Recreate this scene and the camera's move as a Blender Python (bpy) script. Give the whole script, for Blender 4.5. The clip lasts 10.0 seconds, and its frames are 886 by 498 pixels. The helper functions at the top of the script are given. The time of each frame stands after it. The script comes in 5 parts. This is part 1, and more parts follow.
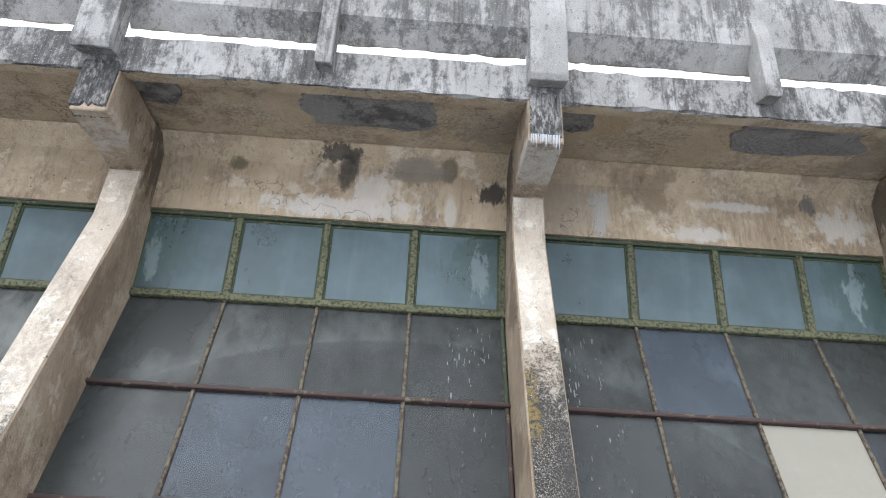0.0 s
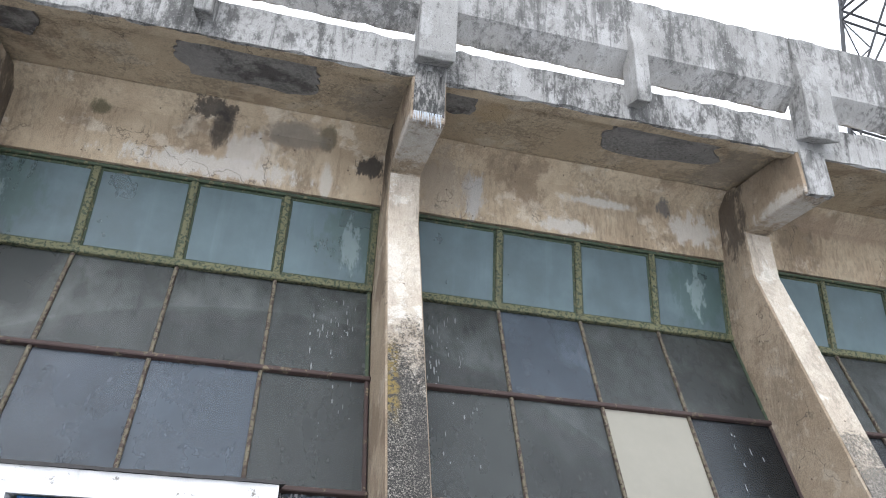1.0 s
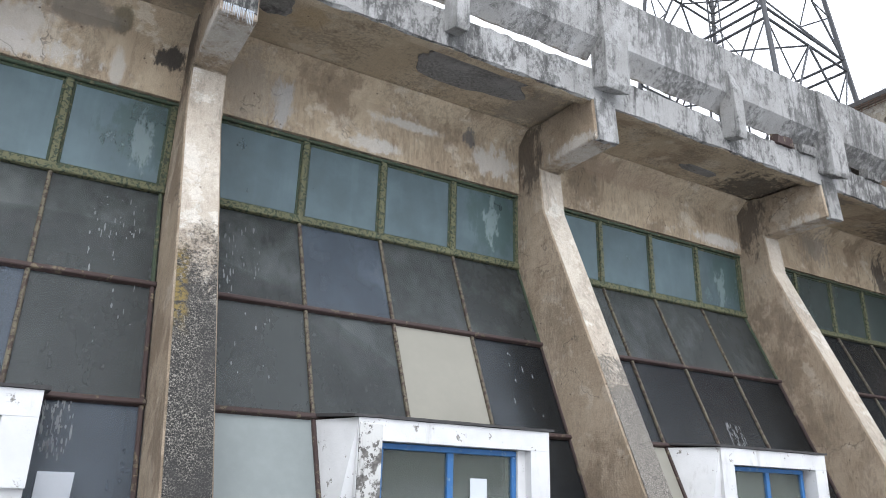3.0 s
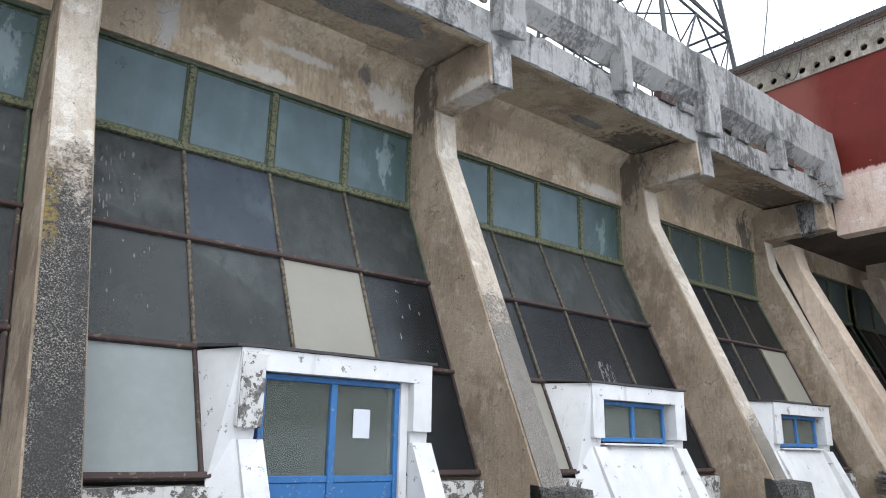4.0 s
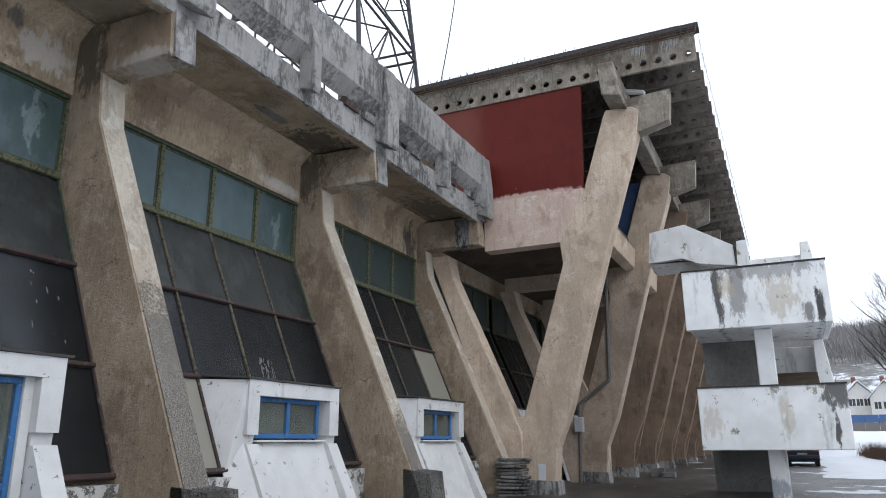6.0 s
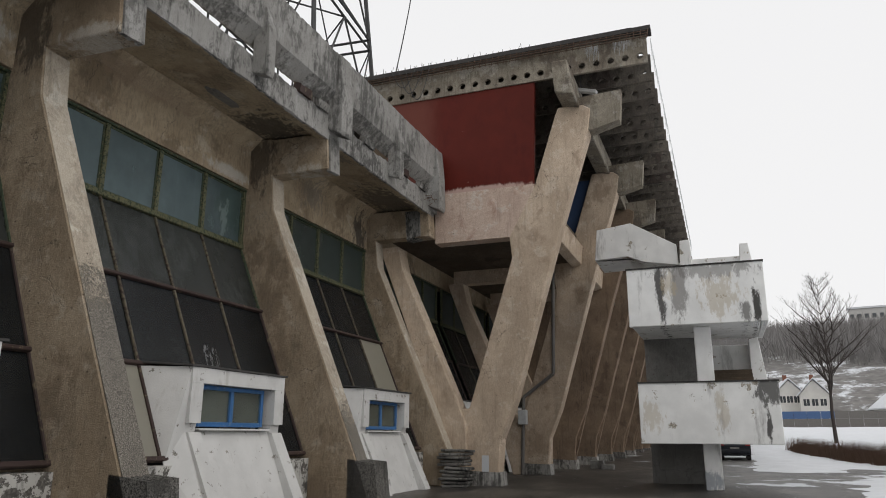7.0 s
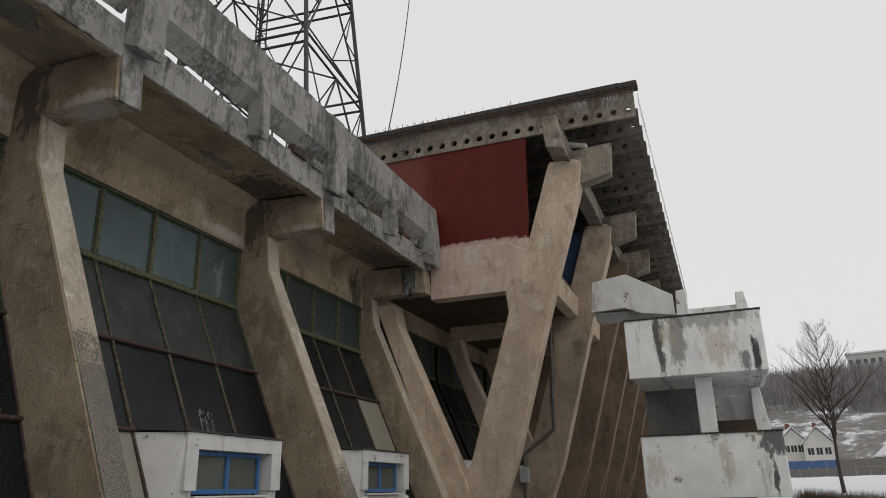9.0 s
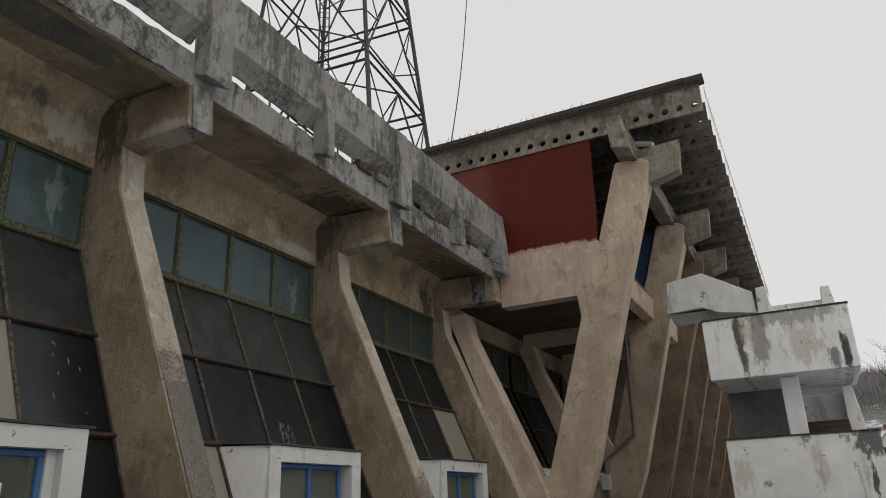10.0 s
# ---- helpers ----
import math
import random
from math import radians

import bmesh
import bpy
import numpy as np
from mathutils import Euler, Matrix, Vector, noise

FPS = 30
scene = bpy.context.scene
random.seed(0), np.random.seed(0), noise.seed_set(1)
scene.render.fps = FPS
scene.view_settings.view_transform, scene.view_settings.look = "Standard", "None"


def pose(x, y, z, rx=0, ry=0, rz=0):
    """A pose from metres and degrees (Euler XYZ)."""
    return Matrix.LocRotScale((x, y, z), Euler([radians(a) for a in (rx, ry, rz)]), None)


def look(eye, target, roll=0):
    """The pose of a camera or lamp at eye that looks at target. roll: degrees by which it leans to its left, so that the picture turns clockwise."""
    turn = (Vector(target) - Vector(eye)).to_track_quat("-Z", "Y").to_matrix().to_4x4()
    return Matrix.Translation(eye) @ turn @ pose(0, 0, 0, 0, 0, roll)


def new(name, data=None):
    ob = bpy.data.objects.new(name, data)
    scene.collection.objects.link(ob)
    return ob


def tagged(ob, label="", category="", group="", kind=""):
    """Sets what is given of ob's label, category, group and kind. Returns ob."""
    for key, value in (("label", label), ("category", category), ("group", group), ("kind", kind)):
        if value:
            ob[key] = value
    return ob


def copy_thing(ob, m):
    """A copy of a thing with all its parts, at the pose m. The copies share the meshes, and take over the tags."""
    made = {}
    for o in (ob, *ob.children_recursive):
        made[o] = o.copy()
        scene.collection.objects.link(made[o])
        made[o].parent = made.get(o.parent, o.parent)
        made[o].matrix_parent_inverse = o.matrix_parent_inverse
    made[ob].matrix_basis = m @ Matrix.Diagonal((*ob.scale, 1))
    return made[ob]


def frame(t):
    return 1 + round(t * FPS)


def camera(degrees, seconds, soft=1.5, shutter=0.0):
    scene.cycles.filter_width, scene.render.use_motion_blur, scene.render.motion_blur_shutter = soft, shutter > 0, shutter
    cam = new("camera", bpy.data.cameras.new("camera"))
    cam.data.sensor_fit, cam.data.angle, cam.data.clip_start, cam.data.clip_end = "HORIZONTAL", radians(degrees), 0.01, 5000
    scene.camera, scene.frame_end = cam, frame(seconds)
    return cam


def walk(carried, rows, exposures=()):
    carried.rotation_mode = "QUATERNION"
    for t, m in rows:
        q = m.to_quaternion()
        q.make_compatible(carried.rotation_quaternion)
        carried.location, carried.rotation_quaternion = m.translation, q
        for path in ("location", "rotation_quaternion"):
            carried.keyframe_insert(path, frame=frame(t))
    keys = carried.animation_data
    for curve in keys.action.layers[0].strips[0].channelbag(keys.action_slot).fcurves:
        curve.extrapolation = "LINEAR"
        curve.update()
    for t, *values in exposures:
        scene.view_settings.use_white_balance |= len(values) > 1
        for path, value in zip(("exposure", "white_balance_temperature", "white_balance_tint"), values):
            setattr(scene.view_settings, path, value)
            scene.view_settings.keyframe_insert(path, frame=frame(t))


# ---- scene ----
# ---- camera ----
cam = camera(62.9, 10.0, soft=0.95)
# seconds, eye, yaw, pitch and roll in degrees
WALK = [
    (0.0, (-1.581, -9.931, 1.575), (-2.05, 26.17, 2.95)),
    (0.5, (-1.581, -9.883, 1.546), (-8.28, 25.4, 2.51)),
    (1.0, (-1.568, -9.893, 1.55), (-13.29, 24.88, 2.91)),
    (1.5, (-1.548, -9.889, 1.555), (-17.53, 23.95, 2.78)),
    (2.0, (-1.544, -9.863, 1.511), (-21.31, 23.34, 1.68)),
    (2.5, (-1.531, -9.831, 1.476), (-25.31, 21.86, 1.25)),
    (2.7, (-1.537, -9.871, 1.531), (-27.34, 20.63, 1.24)),
    (3.8, (-1.493, -9.89, 1.345), (-36.65, 16.26, 1.46)),
    (4.0, (-1.485, -9.893, 1.312), (-38.91, 15.39, 0.93)),
    (4.5, (-1.448, -9.932, 1.314), (-47.29, 15.96, 0.03)),
    (5.0, (-1.446, -9.955, 1.339), (-53.28, 16.41, 0.08)),
    (5.5, (-1.422, -9.988, 1.35), (-58.82, 16.34, -0.16)),
    (6.0, (-1.371, -9.94, 1.365), (-64.88, 15.01, -0.46)),
    (6.2, (-1.374, -9.937, 1.364), (-66.46, 14.85, -0.35)),
    (7.5, (-1.412, -9.919, 1.356), (-69.73, 14.0, 0.05)),
    (8.0, (-1.409, -9.924, 1.364), (-70.84, 13.98, -0.34)),
    (8.5, (-1.426, -9.907, 1.363), (-70.74, 16.5, -0.76)),
    (9.0, (-1.399, -9.888, 1.373), (-69.53, 18.73, -1.4)),
    (9.5, (-1.358, -9.909, 1.366), (-66.03, 19.99, -2.4)),
    (10.0, (-1.398, -9.918, 1.344), (-63.78, 19.65, -2.25)),
]


def aim(eye, yaw, pitch, roll):
    a, b = radians(yaw), radians(pitch)
    way = Vector((-math.sin(a) * math.cos(b), math.cos(a) * math.cos(b), math.sin(b)))
    return look(eye, Vector(eye) + 2 * way, roll)


walk(cam, [(t, aim(eye, *turn)) for t, eye, turn in WALK],
     [(0.0, 1.66, 6050, 11), (2.5, 1.55, 6050, 11), (4.0, 1.36, 5950, 10), (5.0, 1.22, 5900, 10), (5.5, 1.07, 5900, 10), (6.2, 0.45, 6050, 10), (7.3, 0.0, 6850, 10), (8.5, -0.14, 6850, 10), (9.2, -0.22, 6850, 10), (10.0, -0.25, 6850, 10)])

# ---- sky and sun: overcast winter day ----
world = bpy.data.worlds.new("overcast")
scene.world = world
world.use_nodes = True
wn, wl = world.node_tree.nodes, world.node_tree.links
wn.clear()
sky = wn.new("ShaderNodeTexSky")
sky.sky_type, sky.sun_disc = "NISHITA", False
sky.sun_elevation, sky.sun_rotation = radians(35), radians(200)
sky.dust_density = 4.0
gray = wn.new("ShaderNodeHueSaturation")
gray.inputs["Saturation"].default_value = 0.15
gray.inputs["Value"].default_value = 0.10
cover = wn.new("ShaderNodeMixRGB")
cover.inputs[0].default_value = 0.85
cover.inputs[2].default_value = (0.94, 0.96, 1.0, 1)
bg = wn.new("ShaderNodeBackground")
bg.inputs["Strength"].default_value = 1.0
wout = wn.new("ShaderNodeOutputWorld")
wl.new(sky.outputs[0], gray.inputs["Color"])
wl.new(gray.outputs[0], cover.inputs[1])
wl.new(cover.outputs[0], bg.inputs[0])
wl.new(bg.outputs[0], wout.inputs[0])
sun = new("sun", bpy.data.lights.new("sun", "SUN"))
sun.data.energy, sun.data.angle, sun.data.color = 0.3, radians(25), (1.0, 0.97, 0.92)
sun.matrix_world = look((-12, -30, 30), (4, 0, 3))


# ---- materials ----
class Net:
    """A small builder of node materials that work in world metres."""

    def __init__(self, name):
        self.mat = bpy.data.materials.new(name)
        self.mat.use_nodes = True
        self.n, self.l = self.mat.node_tree.nodes, self.mat.node_tree.links
        self.bsdf = self.n["Principled BSDF"]
        self.out = self.n["Material Output"]
        self.pos = self.n.new("ShaderNodeNewGeometry").outputs["Position"]

    def noise(self, scale, detail=5.0, stretch=(1, 1, 1), rough=0.55, shift=0.0):
        m = self.n.new("ShaderNodeMapping")
        m.inputs["Scale"].default_value = stretch
        m.inputs["Location"].default_value = (shift, shift * 0.7, shift * 1.3)
        self.l.new(self.pos, m.inputs[0])
        t = self.n.new("ShaderNodeTexNoise")
        t.inputs["Scale"].default_value = scale
        t.inputs["Detail"].default_value = detail
        t.inputs["Roughness"].default_value = rough
        self.l.new(m.outputs[0], t.inputs["Vector"])
        return t.outputs[0]

    def voro(self, scale):
        t = self.n.new("ShaderNodeTexVoronoi")
        t.inputs["Scale"].default_value = scale
        self.l.new(self.pos, t.inputs["Vector"])
        return t.outputs["Distance"]

    def ramp(self, value, lo, hi, a=0.0, b=1.0):
        r = self.n.new("ShaderNodeMapRange")
        r.interpolation_type = "SMOOTHSTEP"
        for k, v in zip(("From Min", "From Max", "To Min", "To Max"), (lo, hi, a, b)):
            r.inputs[k].default_value = v
        self.l.new(value, r.inputs["Value"])
        return r.outputs[0]

    def math(self, op, a, b):
        m = self.n.new("ShaderNodeMath")
        m.operation = op
        for k, v in ((0, a), (1, b)):
            if isinstance(v, (int, float)):
                m.inputs[k].default_value = v
            else:
                self.l.new(v, m.inputs[k])
        return m.outputs[0]

    def mix(self, fac, a, b):
        m = self.n.new("ShaderNodeMixRGB")
        for k, v in ((0, fac), (1, a), (2, b)):
            if isinstance(v, (int, float)):
                m.inputs[k].default_value = v
            elif isinstance(v, tuple):
                m.inputs[k].default_value = (*v, 1)
            else:
                self.l.new(v, m.inputs[k])
        return m.outputs[0]

    def patch(self, centre, radii, edge=0.5, scale=4.0, shift=0.0):
        """1 inside a ragged blot round a place, 0 outside."""
        a = self.n.new("ShaderNodeVectorMath")
        a.operation = "SUBTRACT"
        self.l.new(self.pos, a.inputs[0])
        a.inputs[1].default_value = centre
        b = self.n.new("ShaderNodeVectorMath")
        b.operation = "DIVIDE"
        self.l.new(a.outputs[0], b.inputs[0])
        b.inputs[1].default_value = radii
        c = self.n.new("ShaderNodeVectorMath")
        c.operation = "LENGTH"
        self.l.new(b.outputs[0], c.inputs[0])
        far = self.math("ADD", c.outputs["Value"], self.math("MULTIPLY", self.math("SUBTRACT", self.noise(scale, 9, (1.0, 1.0, 0.4), 0.75, shift), 0.5), edge * 6))
        return self.ramp(far, 0.6, 1.15, 1.0, 0.0)

    def marked(self, tone, marks):
        """Blots of colour, each (centre, radii, colour, amount, raggedness)."""
        for i, (centre, radii, color, amount, edge) in enumerate(marks):
            tone = self.mix(self.math("MULTIPLY", self.patch(centre, radii, edge, 6.0, i * 1.7), amount), tone, color)
        return tone

    def height(self):
        s = self.n.new("ShaderNodeSeparateXYZ")
        self.l.new(self.pos, s.inputs[0])
        return s.outputs

    def rand(self):
        return self.n.new("ShaderNodeObjectInfo").outputs["Random"]

    def done(self, color, rough=0.85, bump=None, strength=0.4, dist=0.01, metal=0.0, spec=0.4):
        i = self.bsdf.inputs
        for key, v in (("Base Color", color), ("Roughness", rough)):
            if isinstance(v, tuple):
                i[key].default_value = (*v, 1)
            elif isinstance(v, (int, float)):
                i[key].default_value = v
            else:
                self.l.new(v, i[key])
        i["Metallic"].default_value = metal
        i["Specular IOR Level"].default_value = spec
        if bump is not None:
            b = self.n.new("ShaderNodeBump")
            b.inputs["Strength"].default_value = strength
            b.inputs["Distance"].default_value = dist
            self.l.new(bump, b.inputs["Height"])
            self.l.new(b.outputs[0], i["Normal"])
        return self.mat


def concrete(name, light, dark, stain, stain_amount=0.5, streak=0.3, mould=0.0, rough_grain=0.5, shift=0.0, pale=(0.5, 0.47, 0.42), pale_amount=0.25, crack=0.5, marks=()):
    """Weathered concrete: cloudy tone, damp stains, pale patches, runs of dirt, black mould, cracks and pores."""
    k = Net(name)
    tone = k.mix(k.ramp(k.noise(0.9, 7, rough=0.6, shift=shift), 0.38, 0.62), dark, light)
    tone = k.mix(k.ramp(k.noise(9, 5, rough=0.65, shift=shift), 0.42, 0.62, 0.0, 0.4), tone, dark)
    tone = k.mix(k.ramp(k.noise(1.5, 8, (1, 1, 1.1), 0.68, shift + 5), 0.55, 0.60, 0, pale_amount * 2), tone, pale)
    damp = k.ramp(k.noise(0.8, 9, (1, 1, 0.8), 0.68, shift + 11), 0.60 - 0.14 * stain_amount, 0.68 - 0.12 * stain_amount, 0, 0.75)
    tone = k.mix(damp, tone, stain)
    run = k.ramp(k.noise(4.5, 6, (1.8, 1.8, 0.13), 0.65, shift + 3), 0.52, 0.70, 0, streak)
    tone = k.mix(run, tone, tuple(c * 0.45 for c in stain))
    if mould:
        spot = k.noise(16, 8, (1.2, 1.2, 0.45), 0.72, shift + 21)
        big = k.ramp(k.noise(1.1, 6, (1.3, 1.3, 0.45), 0.6, shift + 31), 0.36, 0.66, 0.11, -0.07)
        tone = k.mix(k.ramp(k.math("SUBTRACT", spot, big), 0.44, 0.62, 0, mould), tone, (0.04, 0.041, 0.038))
    tone = k.marked(tone, marks)
    fleck = k.ramp(k.noise(70, 4, rough=0.8, shift=shift), 0.36, 0.66, 0.6, 0.93)
    bright = k.n.new("ShaderNodeVectorMath")
    bright.operation = "SCALE"
    k.l.new(tone, bright.inputs[0])
    k.l.new(fleck, bright.inputs["Scale"])
    tone = bright.outputs[0]
    pore = k.ramp(k.voro(22), 0.04, 0.12)
    tone = k.mix(k.ramp(k.noise(3.5, 3, shift=shift), 0.52, 0.66, 0, 0.75), tone, k.mix(pore, tuple(c * 0.25 for c in dark), tone))
    pit = k.math("MULTIPLY", k.ramp(k.voro(5.5), 0.045, 0.11, 1, 0), k.ramp(k.noise(0.9, 4, (1, 1, 3.0), 0.6, shift + 27), 0.42, 0.52, 0, 0.85))
    tone = k.mix(pit, tone, (0.07, 0.05, 0.035))
    edge = k.n.new("ShaderNodeTexVoronoi")
    edge.feature = "DISTANCE_TO_EDGE"
    edge.inputs["Scale"].default_value = 0.55
    bend = k.n.new("ShaderNodeVectorMath")
    bend.operation = "ADD"
    wob = k.n.new("ShaderNodeTexNoise")
    wob.inputs["Scale"].default_value = 2.5
    wob.inputs["Detail"].default_value = 6
    k.l.new(k.pos, wob.inputs["Vector"])
    k.l.new(k.pos, bend.inputs[0])
    k.l.new(wob.outputs["Color"], bend.inputs[1])
    k.l.new(bend.outputs[0], edge.inputs["Vector"])
    line = k.ramp(edge.outputs["Distance"], 0.002, 0.007, 1.0, 0.0)
    line = k.math("MULTIPLY", line, k.ramp(k.noise(0.7, 3, shift=shift + 17), 0.5, 0.6, 0, crack))
    tone = k.mix(line, tone, (0.03, 0.028, 0.025))
    grain = k.math("ADD", k.noise(60, 6, rough=0.75), k.math("MULTIPLY", k.noise(5, 6, shift=shift), 1.8))
    grain = k.math("SUBTRACT", grain, k.math("MULTIPLY", line, 0.8))
    return k.done(tone, 0.88, grain, rough_grain, 0.025, spec=0.25)


def flaking(name, paint, under, amount=0.5, rough=0.55, scale=9.0, grime=(0.05, 0.045, 0.04), grime_amount=0.4, shift=0.0, runs=(1.6, 1.6, 0.35), spec=0.3, grime_from=0.53, marks=()):
    """Old paint that has come off in flakes over what lies under it."""
    k = Net(name)
    n = k.noise(scale, 9, rough=0.7, shift=shift)
    off = k.ramp(n, 0.62 - 0.16 * amount, 0.66 - 0.16 * amount)
    tone = k.mix(k.ramp(k.noise(2.3, 5, shift=shift + 4), 0.3, 0.7, 0, 0.4), paint, tuple(c * 0.7 for c in paint))
    tone = k.mix(off, tone, k.mix(k.ramp(k.noise(30, 4), 0.35, 0.65), under, tuple(c * 0.5 for c in under)))
    dirt = k.ramp(k.noise(2.4, 8, runs, 0.7, shift + 9), grime_from, grime_from + 0.17, 0, grime_amount)
    tone = k.marked(k.mix(dirt, tone, grime), marks)
    return k.done(tone, rough, k.math("SUBTRACT", k.noise(40, 4), k.math("MULTIPLY", off, 0.8)), 0.5, 0.006, spec=spec)


def pane_glass(name, film, film_amount, rough, shift=0.0, tint=(0.75, 0.8, 0.78), gloss_rough=0.12, shine=1.5, marks=()):
    """A dirty window pane: glass that mirrors the sky under an uneven film of dust, with runs and splashes; some film
    colours imitate reflections.
    """
    k = Net(name)
    film_fac = k.ramp(k.noise(0.9, 6, (1, 1, 0.7), 0.6, shift), 0.25, 0.8, film_amount * 0.7, min(1.0, film_amount * 1.25))
    run = k.ramp(k.noise(2.6, 6, (2.2, 2.2, 0.16), 0.6, shift + 2), 0.52, 0.75, 0, 0.12)
    fac = k.math("ADD", film_fac, run)
    tone = k.mix(k.rand(), film, tuple(c * 0.62 for c in film))
    tone = k.mix(k.ramp(k.noise(1.6, 7, shift=shift + 8), 0.4, 0.7, 0, 0.5), tone, tuple(c * 1.3 for c in film))
    tone = k.marked(tone, marks)
    k.done(tone, rough, spec=0.25)
    # each pane sits a little differently in its frame and is slightly wavy
    wave = k.n.new("ShaderNodeTexNoise")
    wave.noise_dimensions = "4D"
    wave.inputs["Scale"].default_value = 0.55
    wave.inputs["Detail"].default_value = 1.0
    k.l.new(k.pos, wave.inputs["Vector"])
    k.l.new(k.math("MULTIPLY", k.rand(), 40.0), wave.inputs["W"])
    tilt = k.n.new("ShaderNodeBump")
    tilt.inputs["Strength"].default_value = 0.5
    tilt.inputs["Distance"].default_value = 0.04
    k.l.new(wave.outputs[0], tilt.inputs["Height"])
    clear = k.n.new("ShaderNodeBsdfTransparent")
    clear.inputs[0].default_value = (*tint, 1)
    gloss = k.n.new("ShaderNodeBsdfGlossy")
    gloss.inputs["Roughness"].default_value = gloss_rough
    k.l.new(tilt.outputs[0], gloss.inputs["Normal"])
    fres = k.n.new("ShaderNodeFresnel")
    fres.inputs[0].default_value = shine
    sheet = k.n.new("ShaderNodeMixShader")
    k.l.new(fres.outputs[0], sheet.inputs[0])
    k.l.new(clear.outputs[0], sheet.inputs[1])
    k.l.new(gloss.outputs[0], sheet.inputs[2])
    both = k.n.new("ShaderNodeMixShader")
    k.l.new(fac, both.inputs[0])
    k.l.new(sheet.outputs[0], both.inputs[1])
    k.l.new(k.bsdf.outputs[0], both.inputs[2])
    k.l.new(both.outputs[0], k.out.inputs["Surface"])
    return k.mat


def plain(name, color, rough=0.6, metal=0.0, vary=0.35, scale=6.0, bump=0.25, spec=0.4):
    k = Net(name)
    tone = k.mix(k.ramp(k.noise(scale, 7, rough=0.65), 0.3, 0.7, 0, vary), color, tuple(c * 0.45 for c in color))
    tone = k.mix(k.ramp(k.noise(scale * 6, 4), 0.4, 0.8, 0, vary * 0.5), tone, tuple(min(1, c * 1.5) for c in color))
    return k.done(tone, rough, k.noise(scale * 8, 5), bump, 0.008, metal, spec)


BLACK_MOULD, DAMP, LIME = (0.044, 0.040, 0.036), (0.240, 0.208, 0.168), (0.640, 0.600, 0.536)
WALL_MARKS = [
    ((-2.95, 0, 7.88), (0.36, 9, 0.13), BLACK_MOULD, 0.85, 0.7), ((-2.78, 0, 7.62), (0.17, 9, 0.34), BLACK_MOULD, 0.8, 0.35),
    ((-0.49, 0, 7.44), (0.22, 9, 0.18), BLACK_MOULD, 0.9, 0.7), ((-1.2, 0, 7.76), (0.15, 9, 0.22), (0.13, 0.11, 0.07), 0.8, 0.3),
    ((-1.68, 0, 7.72), (0.5, 9, 0.2), DAMP, 0.8, 0.3), ((-4.5, 0, 7.66), (0.14, 9, 0.13), (0.12, 0.11, 0.06), 0.8, 0.35),
    ((-2.9, 0, 7.0), (1.3, 9, 0.19), LIME, 0.75, 0.6), ((-2.35, 0, 7.35), (0.4, 9, 0.28), LIME, 0.6, 0.6), ((-1.15, 0, 7.02), (0.1, 9, 0.3), LIME, 0.6, 0.4),
    ((1.2, 0, 7.2), (0.2, 9, 0.42), (0.46, 0.44, 0.41), 0.8, 0.7), ((0.7, 0, 7.3), (0.45, 9, 0.55), (0.36, 0.30, 0.23), 0.6, 0.5),
    ((3.4, 0, 7.5), (0.6, 9, 0.09), LIME, 0.7, 0.5), ((5.1, 0, 7.25), (0.42, 9, 0.3), LIME, 0.65, 0.7), ((2.8, 0, 6.96), (0.5, 9, 0.13), LIME, 0.75, 0.5),
    ((4.57, 0, 7.62), (0.14, 9, 0.18), (0.12, 0.115, 0.11), 0.8, 0.7), ((11.0, 0, 6.98), (0.75, 9, 0.16), LIME, 0.75, 0.5),
    ((8.2, 0, 7.75), (1.6, 9, 0.2), (0.36, 0.27, 0.19), 0.6, 0.6), ((17.2, 0, 7.2), (0.4, 9, 0.6), BLACK_MOULD, 0.8, 0.7), ((14.5, 0, 7.5), (0.6, 9, 0.4), DAMP, 0.7, 0.7),
]
M_WALL = concrete("facade_render", (0.552, 0.444, 0.307), (0.424, 0.328, 0.220), (0.254, 0.189, 0.124), 0.5, 0.3, 0.25, 0.4, 0.0, (0.661, 0.564, 0.436), 0.3, 0.5, WALL_MARKS)
# dark blots beside the brackets: mould and damp, with corner shade painted in
SOFFIT_MARKS = [((1.1, -1.35, 8), (0.3, 0.3, 9), (0.42, 0.31, 0.18), 0.7, 0.4), ((6.3, -0.6, 8), (0.4, 0.7, 9), BLACK_MOULD, 0.7, 0.6), ((11.2, -0.9, 8), (0.8, 0.8, 9), BLACK_MOULD, 0.75, 0.7),
                ((17.0, -1.2, 8), (1.4, 0.9, 9), (0.10, 0.085, 0.07), 0.75, 0.7), ((12.9, -1.6, 8), (0.9, 0.3, 9), DAMP, 0.7, 0.6), ((5.3, -1.0, 8), (0.5, 0.8, 9), DAMP, 0.6, 0.6), ((-0.6, -1.0, 8), (0.5, 0.6, 9), DAMP, 0.6, 0.6)]
M_SOFFIT = concrete("soffit_render", (0.534, 0.428, 0.295), (0.441, 0.346, 0.232), (0.314, 0.236, 0.157), 0.5, 0.1, 0.35, 0.45, 40.0, (0.587, 0.496, 0.374), 0.25, 0.5, SOFFIT_MARKS)
M_SCAR = concrete("bare_concrete", (0.320, 0.300, 0.276), (0.240, 0.224, 0.204), (0.068, 0.060, 0.053), 0.6, 0.1, 0.4, 0.8, 60.0, (0.352, 0.336, 0.312), 0.15)
M_BROKEN = concrete("broken_concrete", (0.36, 0.345, 0.32), (0.17, 0.165, 0.155), (0.06, 0.058, 0.055), 0.6, 0.9, 0.9, 0.9, 66.0, (0.5, 0.48, 0.45), 0.15)
